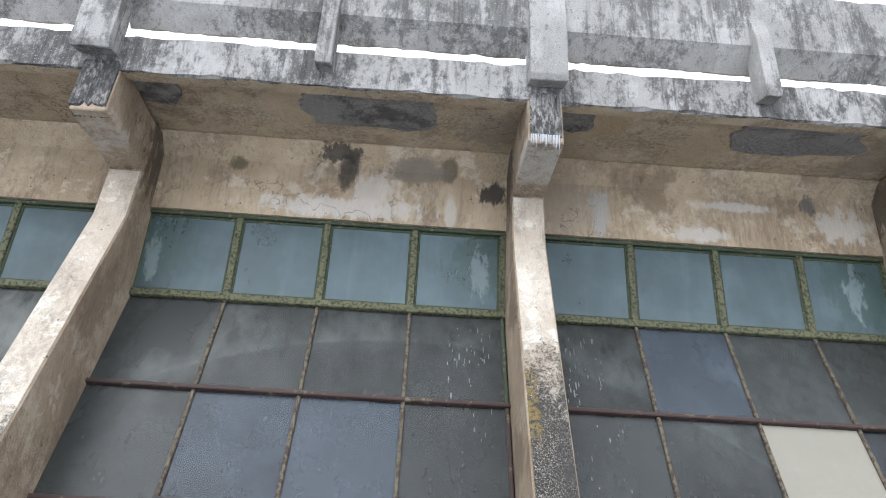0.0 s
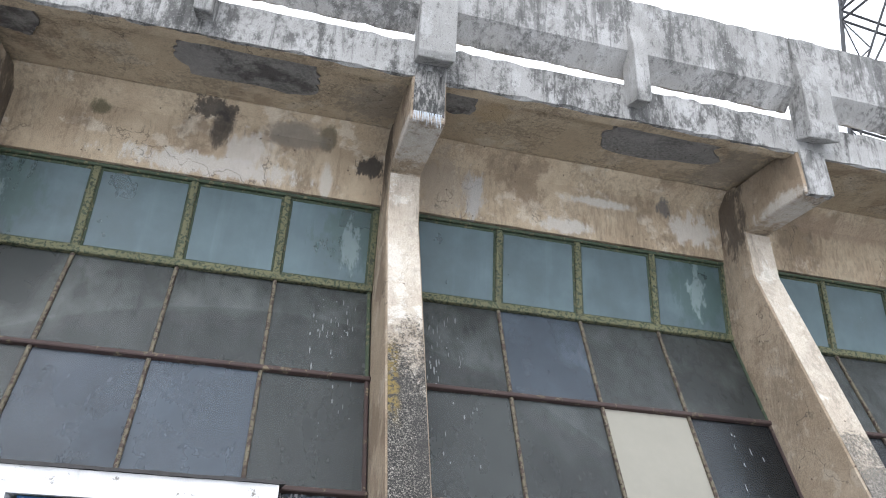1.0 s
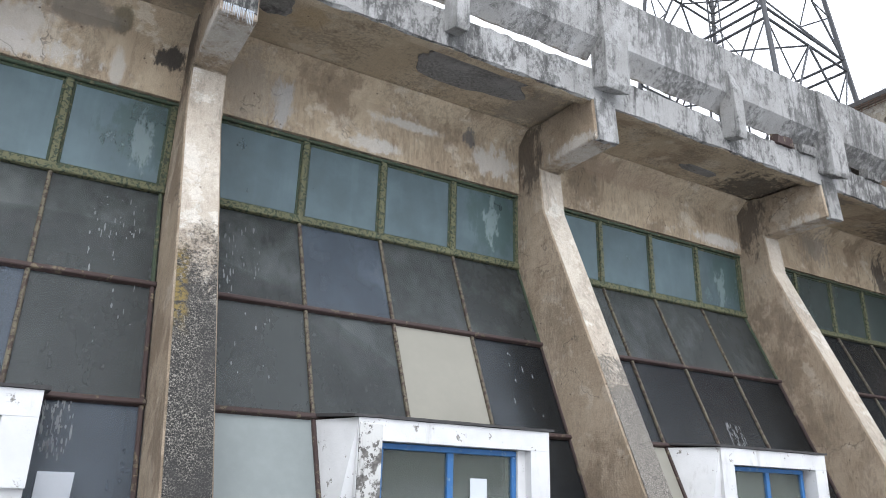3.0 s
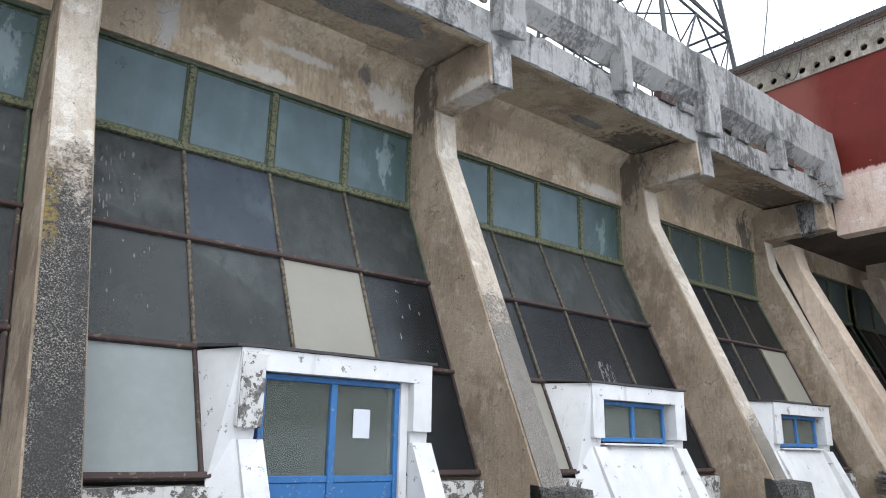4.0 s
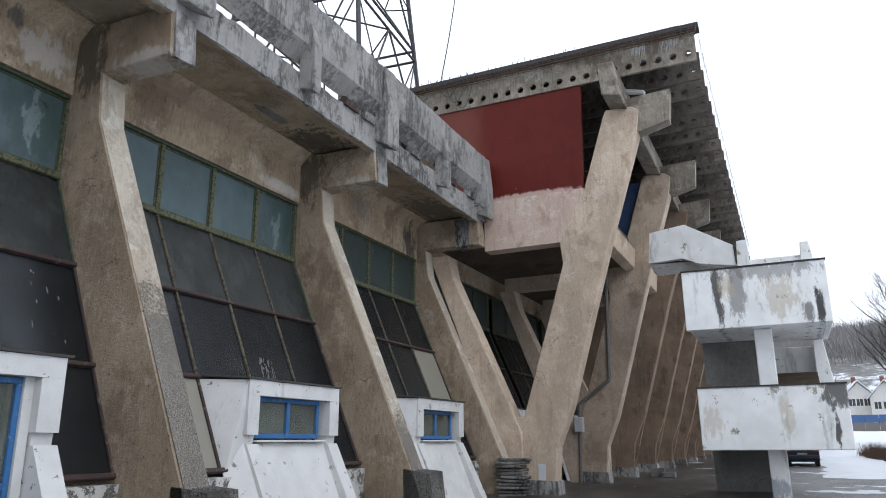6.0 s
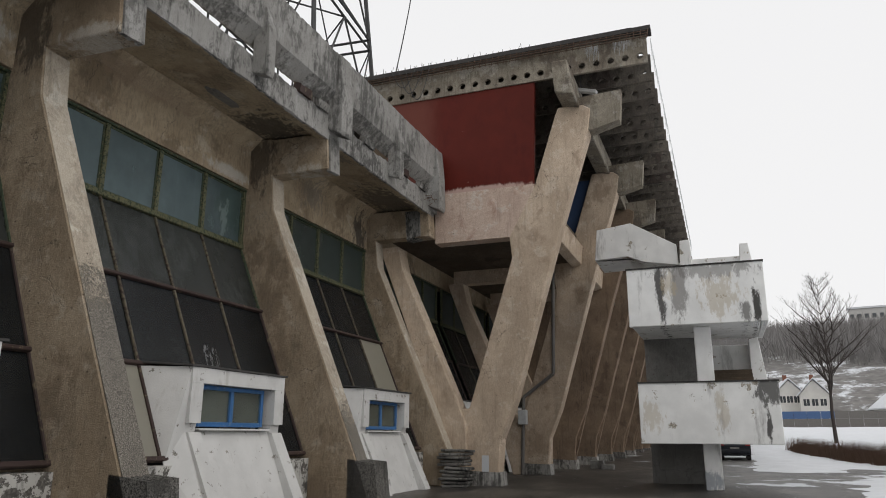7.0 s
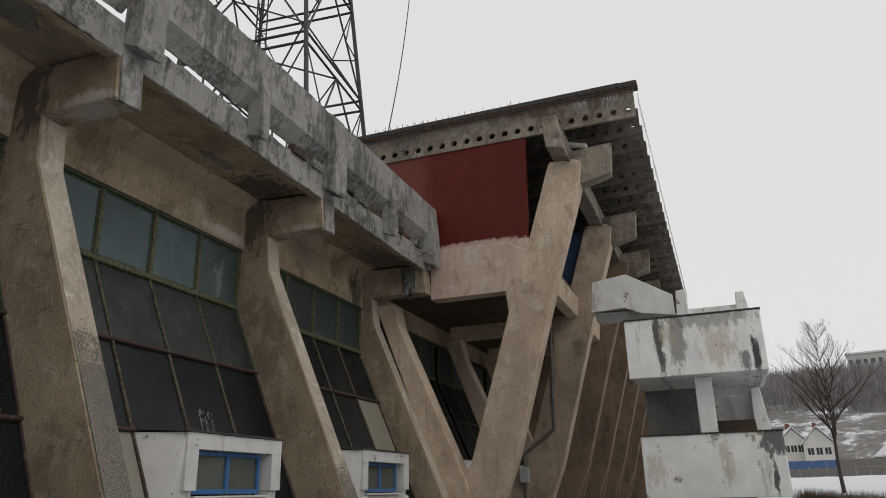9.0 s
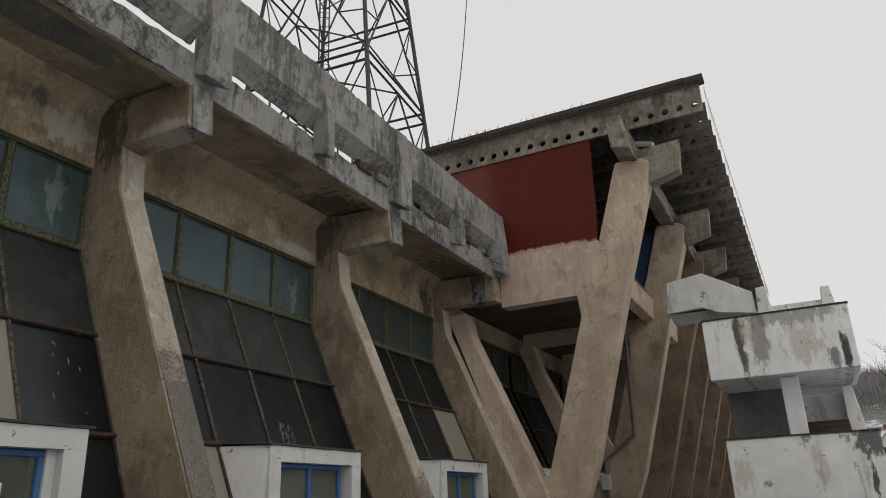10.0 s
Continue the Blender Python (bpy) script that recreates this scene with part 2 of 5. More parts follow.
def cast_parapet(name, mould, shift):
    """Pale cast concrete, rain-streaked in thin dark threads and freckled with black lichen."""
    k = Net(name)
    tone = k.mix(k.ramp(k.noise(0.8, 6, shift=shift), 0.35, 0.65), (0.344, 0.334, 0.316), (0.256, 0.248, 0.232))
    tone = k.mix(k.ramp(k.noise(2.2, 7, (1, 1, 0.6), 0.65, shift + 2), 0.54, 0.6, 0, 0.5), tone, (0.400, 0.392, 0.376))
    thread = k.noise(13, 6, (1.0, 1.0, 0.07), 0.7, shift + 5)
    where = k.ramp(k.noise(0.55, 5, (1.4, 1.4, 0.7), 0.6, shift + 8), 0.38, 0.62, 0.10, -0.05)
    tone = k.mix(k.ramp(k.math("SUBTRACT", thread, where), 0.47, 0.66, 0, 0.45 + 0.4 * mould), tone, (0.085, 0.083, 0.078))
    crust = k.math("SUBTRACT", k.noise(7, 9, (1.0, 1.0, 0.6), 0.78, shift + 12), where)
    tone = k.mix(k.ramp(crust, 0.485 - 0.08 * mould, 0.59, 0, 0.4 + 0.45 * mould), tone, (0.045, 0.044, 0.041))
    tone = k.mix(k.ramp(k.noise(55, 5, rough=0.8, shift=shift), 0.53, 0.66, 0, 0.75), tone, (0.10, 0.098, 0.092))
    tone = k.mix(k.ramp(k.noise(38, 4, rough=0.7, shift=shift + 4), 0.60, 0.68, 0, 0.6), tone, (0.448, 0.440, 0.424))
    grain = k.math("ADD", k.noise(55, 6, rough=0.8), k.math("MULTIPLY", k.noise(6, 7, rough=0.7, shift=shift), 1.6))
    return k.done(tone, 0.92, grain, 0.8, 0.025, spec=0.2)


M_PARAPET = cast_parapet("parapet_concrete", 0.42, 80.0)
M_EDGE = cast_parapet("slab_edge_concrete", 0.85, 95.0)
# dark blot at each column head: stain plus painted shade of the corner
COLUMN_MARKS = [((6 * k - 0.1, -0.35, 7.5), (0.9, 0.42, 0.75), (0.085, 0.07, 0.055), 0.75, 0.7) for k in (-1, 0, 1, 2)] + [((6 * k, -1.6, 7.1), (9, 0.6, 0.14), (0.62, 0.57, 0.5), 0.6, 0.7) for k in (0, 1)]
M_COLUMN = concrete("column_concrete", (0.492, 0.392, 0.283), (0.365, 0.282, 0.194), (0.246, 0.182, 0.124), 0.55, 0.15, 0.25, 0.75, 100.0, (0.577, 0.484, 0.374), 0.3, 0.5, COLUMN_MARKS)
M_FRONT = concrete("limewashed_front", (0.628, 0.560, 0.461), (0.526, 0.452, 0.360), (0.339, 0.276, 0.205), 0.15, 0.25, 0.25, 0.6, 107.0, (0.687, 0.632, 0.540), 0.5)
M_FRAME = concrete("frame_concrete", (0.714, 0.575, 0.442), (0.572, 0.450, 0.337), (0.399, 0.300, 0.219), 0.25, 0.25, 0.15, 0.45, 120.0, (0.777, 0.665, 0.544), 0.25)
# concrete darkened to brown: the shade under the stand is in this colour
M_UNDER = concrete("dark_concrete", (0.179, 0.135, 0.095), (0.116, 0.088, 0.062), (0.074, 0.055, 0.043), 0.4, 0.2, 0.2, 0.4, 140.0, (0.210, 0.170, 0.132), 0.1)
M_WHITE = flaking("white_paint", (0.57, 0.565, 0.552), (0.3, 0.28, 0.25), 0.12, 0.8, 5.0, (0.26, 0.235, 0.205), 0.45, 0.0, (1.3, 1.3, 0.3), 0.3, 0.56)
M_PEEL = flaking("peeled_paint", (0.5, 0.49, 0.46), (0.16, 0.15, 0.135), 0.75, 0.9, 7.0, (0.04, 0.038, 0.035), 0.7, 2.0)
OCHRE, STREAK_HOLE = (0.42, 0.35, 0.24), (0.035, 0.033, 0.03)
# black streaks; the blots at y -10.86 paint the dark of ragged holes
STAIR_MARKS = [((18.4, -8.53, 5.0), (9, 0.12, 0.95), STREAK_HOLE, 0.9, 0.6), ((18.4, -9.0, 5.1), (9, 0.22, 0.8), (0.14, 0.13, 0.12), 0.7, 0.6), ((18.4, -8.75, 5.3), (9, 0.17, 0.4), OCHRE, 0.55, 0.7),
               ((18.4, -10.0, 4.85), (9, 0.45, 0.5), OCHRE, 0.5, 0.9), ((18.4, -9.75, 5.55), (9, 1.1, 0.22), (0.16, 0.15, 0.14), 0.6, 0.8), ((18.4, -10.86, 4.6), (9, 0.09, 0.45), STREAK_HOLE, 0.95, 0.7), ((18.4, -10.6, 4.42), (9, 0.16, 0.25), (0.10, 0.095, 0.09), 0.8, 0.5),
               ((18.4, -10.95, 2.45), (9, 0.34, 0.36), STREAK_HOLE, 0.85, 0.7), ((18.4, -10.86, 1.6), (9, 0.06, 0.45), STREAK_HOLE, 0.9, 0.7), ((18.4, -8.1, 1.8), (9, 0.24, 0.36), OCHRE, 0.45, 0.9), ((18.4, -9.82, 1.9), (9, 0.16, 0.5), OCHRE, 0.45, 0.8), ((18.4, -9.2, 0.2), (9, 0.6, 0.3), (0.09, 0.12, 0.17), 0.6, 0.7)]
M_STAIR = flaking("stair_whitewash", (0.78, 0.78, 0.765), (0.44, 0.40, 0.33), 0.1, 0.85, 2.2, (0.12, 0.113, 0.104), 0.6, 7.0, (0.8, 0.8, 0.16), 0.3, 0.56, STAIR_MARKS)
# grey concrete; on the stair core its tone also holds the wall's shade
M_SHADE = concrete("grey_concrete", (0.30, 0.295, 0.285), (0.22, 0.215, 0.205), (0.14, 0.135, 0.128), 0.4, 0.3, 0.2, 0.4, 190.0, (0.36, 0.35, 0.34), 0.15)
M_BLUE = flaking("blue_paint", (0.035, 0.125, 0.30), (0.2, 0.27, 0.36), 0.25, 0.45, 14.0, (0.03, 0.04, 0.06), 0.3)
M_GREEN = flaking("green_paint", (0.040, 0.055, 0.032), (0.15, 0.14, 0.08), 0.4, 0.65, 11.0, (0.03, 0.03, 0.022), 0.6)
M_WORNBAR = flaking("worn_bar_paint", (0.125, 0.110, 0.075), (0.06, 0.04, 0.032), 0.8, 0.75, 18.0, (0.05, 0.04, 0.03), 0.6, 6.0)
M_OLIVE = flaking("worn_olive_paint", (0.115, 0.112, 0.06), (0.045, 0.058, 0.034), 0.75, 0.7, 20.0, (0.04, 0.042, 0.028), 0.6, 3.0)
M_RUST = flaking("rusty_paint", (0.05, 0.032, 0.028), (0.16, 0.13, 0.085), 0.3, 0.7, 7.0, (0.03, 0.02, 0.02), 0.5)
M_RED = flaking("red_paint", (0.098, 0.0125, 0.0072), (0.42, 0.3, 0.26), -0.3, 0.5, 1.2, (0.065, 0.008, 0.006), 0.5, 0.0, (1.0, 1.0, 0.4), 0.15, 0.53,
                [((18.4, -0.7, 10.2), (9, 1.45, 9), (0.17, 0.062, 0.045), 0.55, 0.06), ((18.4, -3.4, 8.5), (9, 1.9, 0.16), (0.50, 0.36, 0.31), 0.85, 0.3), ((18.4, -2.0, 9.2), (9, 0.3, 0.35), (0.48, 0.36, 0.31), 0.7, 0.6)])
M_PINK = concrete("pink_wash", (0.72, 0.57, 0.475), (0.60, 0.455, 0.37), (0.46, 0.29, 0.22), 0.45, 0.3, 0.0, 0.4, 210.0, (0.74, 0.65, 0.57), 0.4, 0.3)
# third frame onwards: darker and browner than the first two
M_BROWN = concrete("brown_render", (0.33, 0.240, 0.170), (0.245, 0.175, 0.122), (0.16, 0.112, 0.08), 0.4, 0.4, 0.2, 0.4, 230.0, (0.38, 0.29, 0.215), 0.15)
M_GLASS_TOP = pane_glass("upper_glass", (0.092, 0.130, 0.140), 0.72, 0.5, 0.0, (0.55, 0.68, 0.68), 0.4, 1.5,
                         [((x, 0, z), (0.62, 9, 0.62), (0.05, 0.085, 0.075), 0.7, 0.5) for x, z in ((-5.5, 6.2), (5.2, 6.2), (11.3, 6.2), (-0.5, 6.3))]
                         + [((x, 0, z), (0.13, 9, 0.42), (0.24, 0.29, 0.29), 0.6, 0.9) for x, z in ((-5.52, 6.0), (-0.64, 5.92), (5.15, 6.2), (11.06, 5.9))])
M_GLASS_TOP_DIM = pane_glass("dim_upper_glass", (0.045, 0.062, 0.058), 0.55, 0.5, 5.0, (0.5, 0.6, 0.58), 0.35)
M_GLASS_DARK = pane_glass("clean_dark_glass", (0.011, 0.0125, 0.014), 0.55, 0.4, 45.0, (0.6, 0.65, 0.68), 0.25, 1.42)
M_GLASS = pane_glass("lower_glass", (0.036, 0.040, 0.038), 0.72, 0.5, 15.0, (0.75, 0.8, 0.78), 0.4)
# bluish film colour imitates sky mirrored in single panes
M_GLASS_BLUE = pane_glass("bluish_glass", (0.050, 0.062, 0.075), 0.72, 0.5, 25.0, (0.7, 0.78, 0.85), 0.35)
# pale greenish film painted to look like yard and trees mirrored in the door
M_GLASS_CLEAR = pane_glass("door_glass", (0.15, 0.165, 0.14), 0.36, 0.3, 35.0, (0.75, 0.8, 0.78), 0.03, 1.5)
M_BEIGE = plain("beige_board", (0.225, 0.212, 0.172), 0.6, 0, 0.12, 1.5, 0.05)
M_DULL = plain("painted_pane", (0.19, 0.21, 0.20), 0.5, 0, 0.2, 1.5, 0.05)
M_STEEL = plain("dark_steel", (0.06, 0.06, 0.062), 0.6, 0.3, 0.4)
M_RUSTSTEEL = plain("rusted_steel", (0.13, 0.085, 0.06), 0.8, 0.1, 0.6, 5.0)
M_TAR = plain("roof_felt", (0.05, 0.047, 0.045), 0.9, 0, 0.5, 8)
M_ROOFBEAM = concrete("roof_beam_concrete", (0.4, 0.36, 0.29), (0.27, 0.235, 0.185), (0.14, 0.11, 0.085), 0.5, 0.4, 0.3, 0.4, 160.0)
# darker roof concrete that holds the shade under the roof
M_ROOFSHADE = concrete("roof_deck_concrete", (0.21, 0.185, 0.155), (0.12, 0.105, 0.09), (0.07, 0.05, 0.045), 0.5, 0.3, 0.4, 0.5, 180.0, (0.26, 0.23, 0.2), 0.1)
# near-black in place of grey plaster: the hall's darkness is put into the colour
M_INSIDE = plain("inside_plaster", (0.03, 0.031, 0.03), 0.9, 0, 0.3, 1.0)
M_BARK = plain("bark", (0.055, 0.045, 0.04), 0.95, 0, 0.4, 12)
M_ICE = Net("ice").done((0.42, 0.45, 0.47), 0.12, None, spec=0.6)
M_PAPER = plain("paper", (0.5, 0.52, 0.54), 0.8, 0, 0.05)


# ---- mesh helpers ----
def as_object(name, bm, material, parent=None, label="", smooth=False):
    bmesh.ops.recalc_face_normals(bm, faces=bm.faces)
    me = bpy.data.meshes.new(name)
    bm.to_mesh(me)
    bm.free()
    me.materials.append(material)
    if smooth:
        me.shade_smooth()
    ob = new(name, me)
    if parent is not None:
        ob.parent = parent
    if label:
        ob["label"] = label
    return ob


def part(name, bm, material, parent, label="", smooth=False):
    return as_object(name, bm, material, parent, label, smooth)


def thing(name, label, category, group="", kind="", at=(0, 0, 0)):
    ob = new(name)
    ob.location = at
    return tagged(ob, label, category, group, kind)


def box(bm, x0, x1, y0, y1, z0, z1, bevel=0.0):
    vs = [bm.verts.new(p) for p in ((x0, y0, z0), (x1, y0, z0), (x1, y1, z0), (x0, y1, z0), (x0, y0, z1), (x1, y0, z1), (x1, y1, z1), (x0, y1, z1))]
    fs = [bm.faces.new([vs[i] for i in f]) for f in ((3, 2, 1, 0), (4, 5, 6, 7), (0, 1, 5, 4), (1, 2, 6, 5), (2, 3, 7, 6), (3, 0, 4, 7))]
    if bevel:
        es = list({e for f in fs for e in f.edges})
        bmesh.ops.bevel(bm, geom=es, offset=bevel, segments=1, affect="EDGES")
    return bm


def boxed(*args, bevel=0.0):
    return box(bmesh.new(), *args, bevel=bevel)


def prism(profile, x0, x1, cuts=1, wear=0.0, bevel=0.0, seed=1):
    """A (y, z) outline drawn out along x in steps; wear shifts the outline's corners unevenly from step to step."""
    bm = bmesh.new()
    rnd = random.Random(seed)
    cy = sum(p[0] for p in profile) / len(profile)
    cz = sum(p[1] for p in profile) / len(profile)
    rings = []
    for i in range(cuts + 1):
        x = x0 + (x1 - x0) * i / cuts
        ring = []
        for j, (y, z) in enumerate(profile):
            if wear:
                bite = wear * (noise.noise((x * 2.1, j * 7.3, seed)) * 0.8 + max(0, rnd.gauss(0, 0.6)))
                d = Vector((cy - y, cz - z))
                d.normalize()
                y, z = y + d.x * bite, z + d.y * bite
            ring.append(bm.verts.new((x, y, z)))
        rings.append(ring)
    n = len(profile)
    for a, b in zip(rings, rings[1:]):
        for j in range(n):
            bm.faces.new((a[j], a[(j + 1) % n], b[(j + 1) % n], b[j]))
    bm.faces.new(rings[0][::-1])
    bm.faces.new(rings[-1])
    if bevel:
        bmesh.ops.recalc_face_normals(bm, faces=bm.faces)
        sharp = [e for e in bm.edges if len(e.link_faces) == 2 and e.calc_face_angle() > 0.25]
        bmesh.ops.bevel(bm, geom=sharp, offset=bevel, segments=1, affect="EDGES")
    return bm


def rod(bm, a, b, r0, r1=None, sides=6):
    a, b = Vector(a), Vector(b)
    r1 = r0 if r1 is None else r1
    q = (b - a).to_track_quat("Z", "Y")
    rings = []
    for p, r in ((a, r0), (b, r1)):
        rings.append([bm.verts.new(p + q @ Vector((r * math.cos(i * math.tau / sides), r * math.sin(i * math.tau / sides), 0))) for i in range(sides)])
    for i in range(sides):
        bm.faces.new((rings[0][i], rings[0][(i + 1) % sides], rings[1][(i + 1) % sides], rings[1][i]))
    bm.faces.new(rings[0][::-1])
    bm.faces.new(rings[1])
    return bm


def moved(bm, m):
    bmesh.ops.transform(bm, matrix=m, verts=bm.verts)
    return bm


# ---- plan ----
BAY, COL0, COL1 = 6.0, -0.27, 0.21      # bay width; a column's faces about its axis
PITCH, FIRST = 1.336, 1.664             # panes: width and first mullion from the axis
HEAD, TRANSOM, ROW1, ROW2, SILL = 6.77, 5.41, 3.91, 2.42, 0.95
LEAN = 0.425                            # the lower glazing comes forward by this for each metre down
BAYS = range(-3, 8)                     # bay k lies between the axes 6k and 6k + 6
V_AT = 18.33                            # face of the first raking frame


def glass_y(z):
    return -0.0 if z >= TRANSOM else -(TRANSOM - z) * LEAN


def column_y(z):
    return -0.8 - max(0.0, 6.25 - z) * LEAN


# ---- ground, hills and snow ----
def ground_material():
    k = Net("ground_cover")
    wet = k.mix(k.ramp(k.noise(0.35, 6), 0.4, 0.62), (0.026, 0.022, 0.019), (0.085, 0.075, 0.064))
    wet = k.mix(k.ramp(k.noise(1.1, 8, (0.6, 1.5, 1), 0.7, 5), 0.46, 0.6, 0, 0.8), wet, (0.012, 0.010, 0.009))
    wet = k.mix(k.ramp(k.noise(0.8, 8, (0.6, 1.5, 1), 0.7, 25), 0.55, 0.63, 0, 0.7), wet, (0.15, 0.135, 0.115))
    wet = k.mix(k.ramp(k.noise(14, 5), 0.4, 0.75, 0, 0.5), wet, (0.13, 0.125, 0.12))
    wet = k.mix(k.ramp(k.noise(0.7, 7, (0.5, 1.6, 1), 0.7, 9), 0.655, 0.69, 0, 0.8), wet, (0.55, 0.56, 0.58))
    xyz = k.height()
    # the yard is bare near the building; beyond it the snow lies
    off = k.math("ADD", k.math("MULTIPLY", xyz[1], -0.10), k.math("MULTIPLY", xyz[0], 0.013))
    cover = k.math("ADD", k.noise(0.22, 7, rough=0.65), k.math("MULTIPLY", off, 0.16))
    lie = k.ramp(cover, 0.79, 0.82)
    far = k.ramp(k.noise(0.05, 8, rough=0.78), 0.54, 0.61)
    hill = k.ramp(xyz[2], 1.0, 6.0)
    # hill scrub, its grey lightened to paint in the haze
    hazed_brush = k.mix(k.ramp(k.noise(0.6, 6), 0.3, 0.7), (0.13, 0.125, 0.12), (0.22, 0.21, 0.20))
    snow = k.mix(k.ramp(k.noise(1.2, 6), 0.3, 0.7), (0.72, 0.74, 0.77), (0.58, 0.60, 0.63))
    near = k.mix(lie, wet, snow)
    upland = k.mix(far, hazed_brush, snow)
    tone = k.mix(hill, near, upland)
    return k.done(tone, k.ramp(lie, 0, 1, 0.42, 0.85), k.noise(6, 7, rough=0.7), 0.5, 0.06, spec=0.4)


M_GROUND = ground_material()
M_SNOW = plain("snow", (0.72, 0.74, 0.77), 0.8, 0, 0.15, 1.5, 0.4)


def ground_height(x, y):
    r = math.hypot(x, y)
    a = math.atan2(y, x)
    u = min(1.0, max(0.0, (r - 42) / 100))
    low = 2.7 * u * u * (3 - 2 * u)
    base = max(0.0, r - 150.0)
    side = 0.55 + 0.45 * math.cos(a + 0.25)
    rise = side * 58.0 * (1 - math.exp(-base / 150.0)) if base else 0.0
    return low + rise * (0.9 + 0.2 * noise.noise((x * 0.006, y * 0.006, 3.0)))


def build_ground():
    bm = bmesh.new()
    radii = [0, 4, 8, 14, 22, 32, 45, 60, 80, 105, 130, 150, 165, 180, 200, 225, 255, 290, 340, 400, 500, 700, 1000, 1600]
    turns = 96
    rings = []
    for r in radii:
        if r == 0:
            rings.append([bm.verts.new((0, 0, 0))] * turns)
            continue
        rings.append([bm.verts.new((r * math.cos(i * math.tau / turns), r * math.sin(i * math.tau / turns),
                                    ground_height(r * math.cos(i * math.tau / turns), r * math.sin(i * math.tau / turns)))) for i in range(turns)])
    for a, b in zip(rings, rings[1:]):
        for i in range(turns):
            j = (i + 1) % turns
            if a[i] is a[j]:
                bm.faces.new((a[i], b[i], b[j]))
            else:
                bm.faces.new((a[i], b[i], b[j], a[j]))
    ob = as_object("ground", bm, M_GROUND, smooth=True)
    tagged(ob, "wet asphalt yard giving way to snow and wooded hills", "ground", kind="structure")


build_ground()

# ---- facade: lintel wall, gallery slab, inside shell ----
X0, X1 = -18.0, 18.2
wall = as_object("wall_facade", prism([(-0.1, HEAD + 0.02), (-0.1, 7.72), (-0.40, 8.0), (-0.38, 8.03), (0.3, 8.03), (0.3, HEAD + 0.02)], X0, 48.0, 160, 0.008), M_WALL)
tagged(wall, "stained beige rendered wall band above the windows", "wall", kind="structure")
sof = as_object("ceiling_gallery", prism([(0.29, 8.06), (-1.82, 7.93), (-1.88, 7.76), (-2.07, 7.74), (-2.08, 8.33), (0.29, 8.36)], X0, X1, 200, 0.03, seed=4), M_SOFFIT)
tagged(sof, "cracked rendered soffit of the projecting gallery slab", "ceiling", kind="structure")
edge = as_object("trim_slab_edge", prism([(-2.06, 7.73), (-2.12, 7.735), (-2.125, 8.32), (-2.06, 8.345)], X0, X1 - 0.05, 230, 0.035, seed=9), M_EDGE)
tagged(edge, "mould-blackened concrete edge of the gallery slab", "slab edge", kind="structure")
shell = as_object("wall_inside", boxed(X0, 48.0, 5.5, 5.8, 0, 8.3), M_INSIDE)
tagged(shell, "plain back wall of the hall behind the glass, coloured near black", "wall", kind="structure")
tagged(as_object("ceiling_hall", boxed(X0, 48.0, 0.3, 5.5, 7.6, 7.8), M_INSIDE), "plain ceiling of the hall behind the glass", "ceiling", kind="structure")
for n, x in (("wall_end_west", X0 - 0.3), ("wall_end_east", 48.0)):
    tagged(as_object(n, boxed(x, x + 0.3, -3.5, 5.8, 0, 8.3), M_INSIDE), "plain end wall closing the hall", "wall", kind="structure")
PORCHES = (-1, 0, 1, 2, 3, 4)


def plinth_piece(x0, x1, seed):
    y = glass_y(SILL)
    return prism([(y - 0.12, 0.0), (y - 0.12, SILL - 0.06), (y + 0.25, SILL - 0.06), (y + 0.25, 0.0)], x0, x1, 14, 0.012, 0, seed)


plinth = thing("wall_plinth", "low plinth wall in peeling white paint under the glazing", "wall", kind="structure")
for k in BAYS:
    spans = ((COL1, 1.96), (4.68, BAY + COL0)) if k in PORCHES else ((COL1, BAY + COL0),)
    for i, (a, b) in enumerate(spans):
        part("plinth_length", plinth_piece(BAY * k + a, BAY * k + b, k * 3 + i), M_PEEL, plinth)

# ---- glazing ----
EDGES = [COL1, FIRST, FIRST + PITCH, FIRST + 2 * PITCH, BAY + COL0]
ROWS = [(TRANSOM, HEAD), (ROW1, TRANSOM), (ROW2, ROW1), (SILL, ROW2)]


def slab_between(x0, x1, z0, z1, thick, lift=0.0, inset=0.0):
    """A thin slab in the plane of the glazing."""
    bm = bmesh.new()
    ya, yb = glass_y(z0) if z0 < TRANSOM else 0.0, glass_y(z1)
    n = Vector((0, -(z1 - z0), (yb - ya))).normalized()
    if n.y > 0:
        n = -n
    a, b = Vector((0, ya, z0)), Vector((0, yb, z1))
    d = (b - a).normalized() * inset
    a, b = a + d, b - d
    vs = []
    for off in (lift, lift + thick):
        for x, p in ((x0 + inset, a), (x1 - inset, a), (x1 - inset, b), (x0 + inset, b)):
            q = p + n * off
            vs.append(bm.verts.new((x, q.y, q.z)))
    for f in ((3, 2, 1, 0), (4, 5, 6, 7), (0, 1, 5, 4), (1, 2, 6, 5), (2, 3, 7, 6), (3, 0, 4, 7)):
        bm.faces.new([vs[i] for i in f])
    return bm


def mesh_of(name, bm, material):
    bmesh.ops.recalc_face_normals(bm, faces=bm.faces)
    me = bpy.data.meshes.new(name)
    bm.to_mesh(me)
    bm.free()
    me.materials.append(material)
    return me


def bar(x0, x1, z0, z1, depth, lift=-0.03):
    bm = slab_between(x0, x1, z0, z1, depth, lift)
    bmesh.ops.bevel(bm, geom=list(bm.edges), offset=0.012, segments=1, affect="EDGES")
    return bm


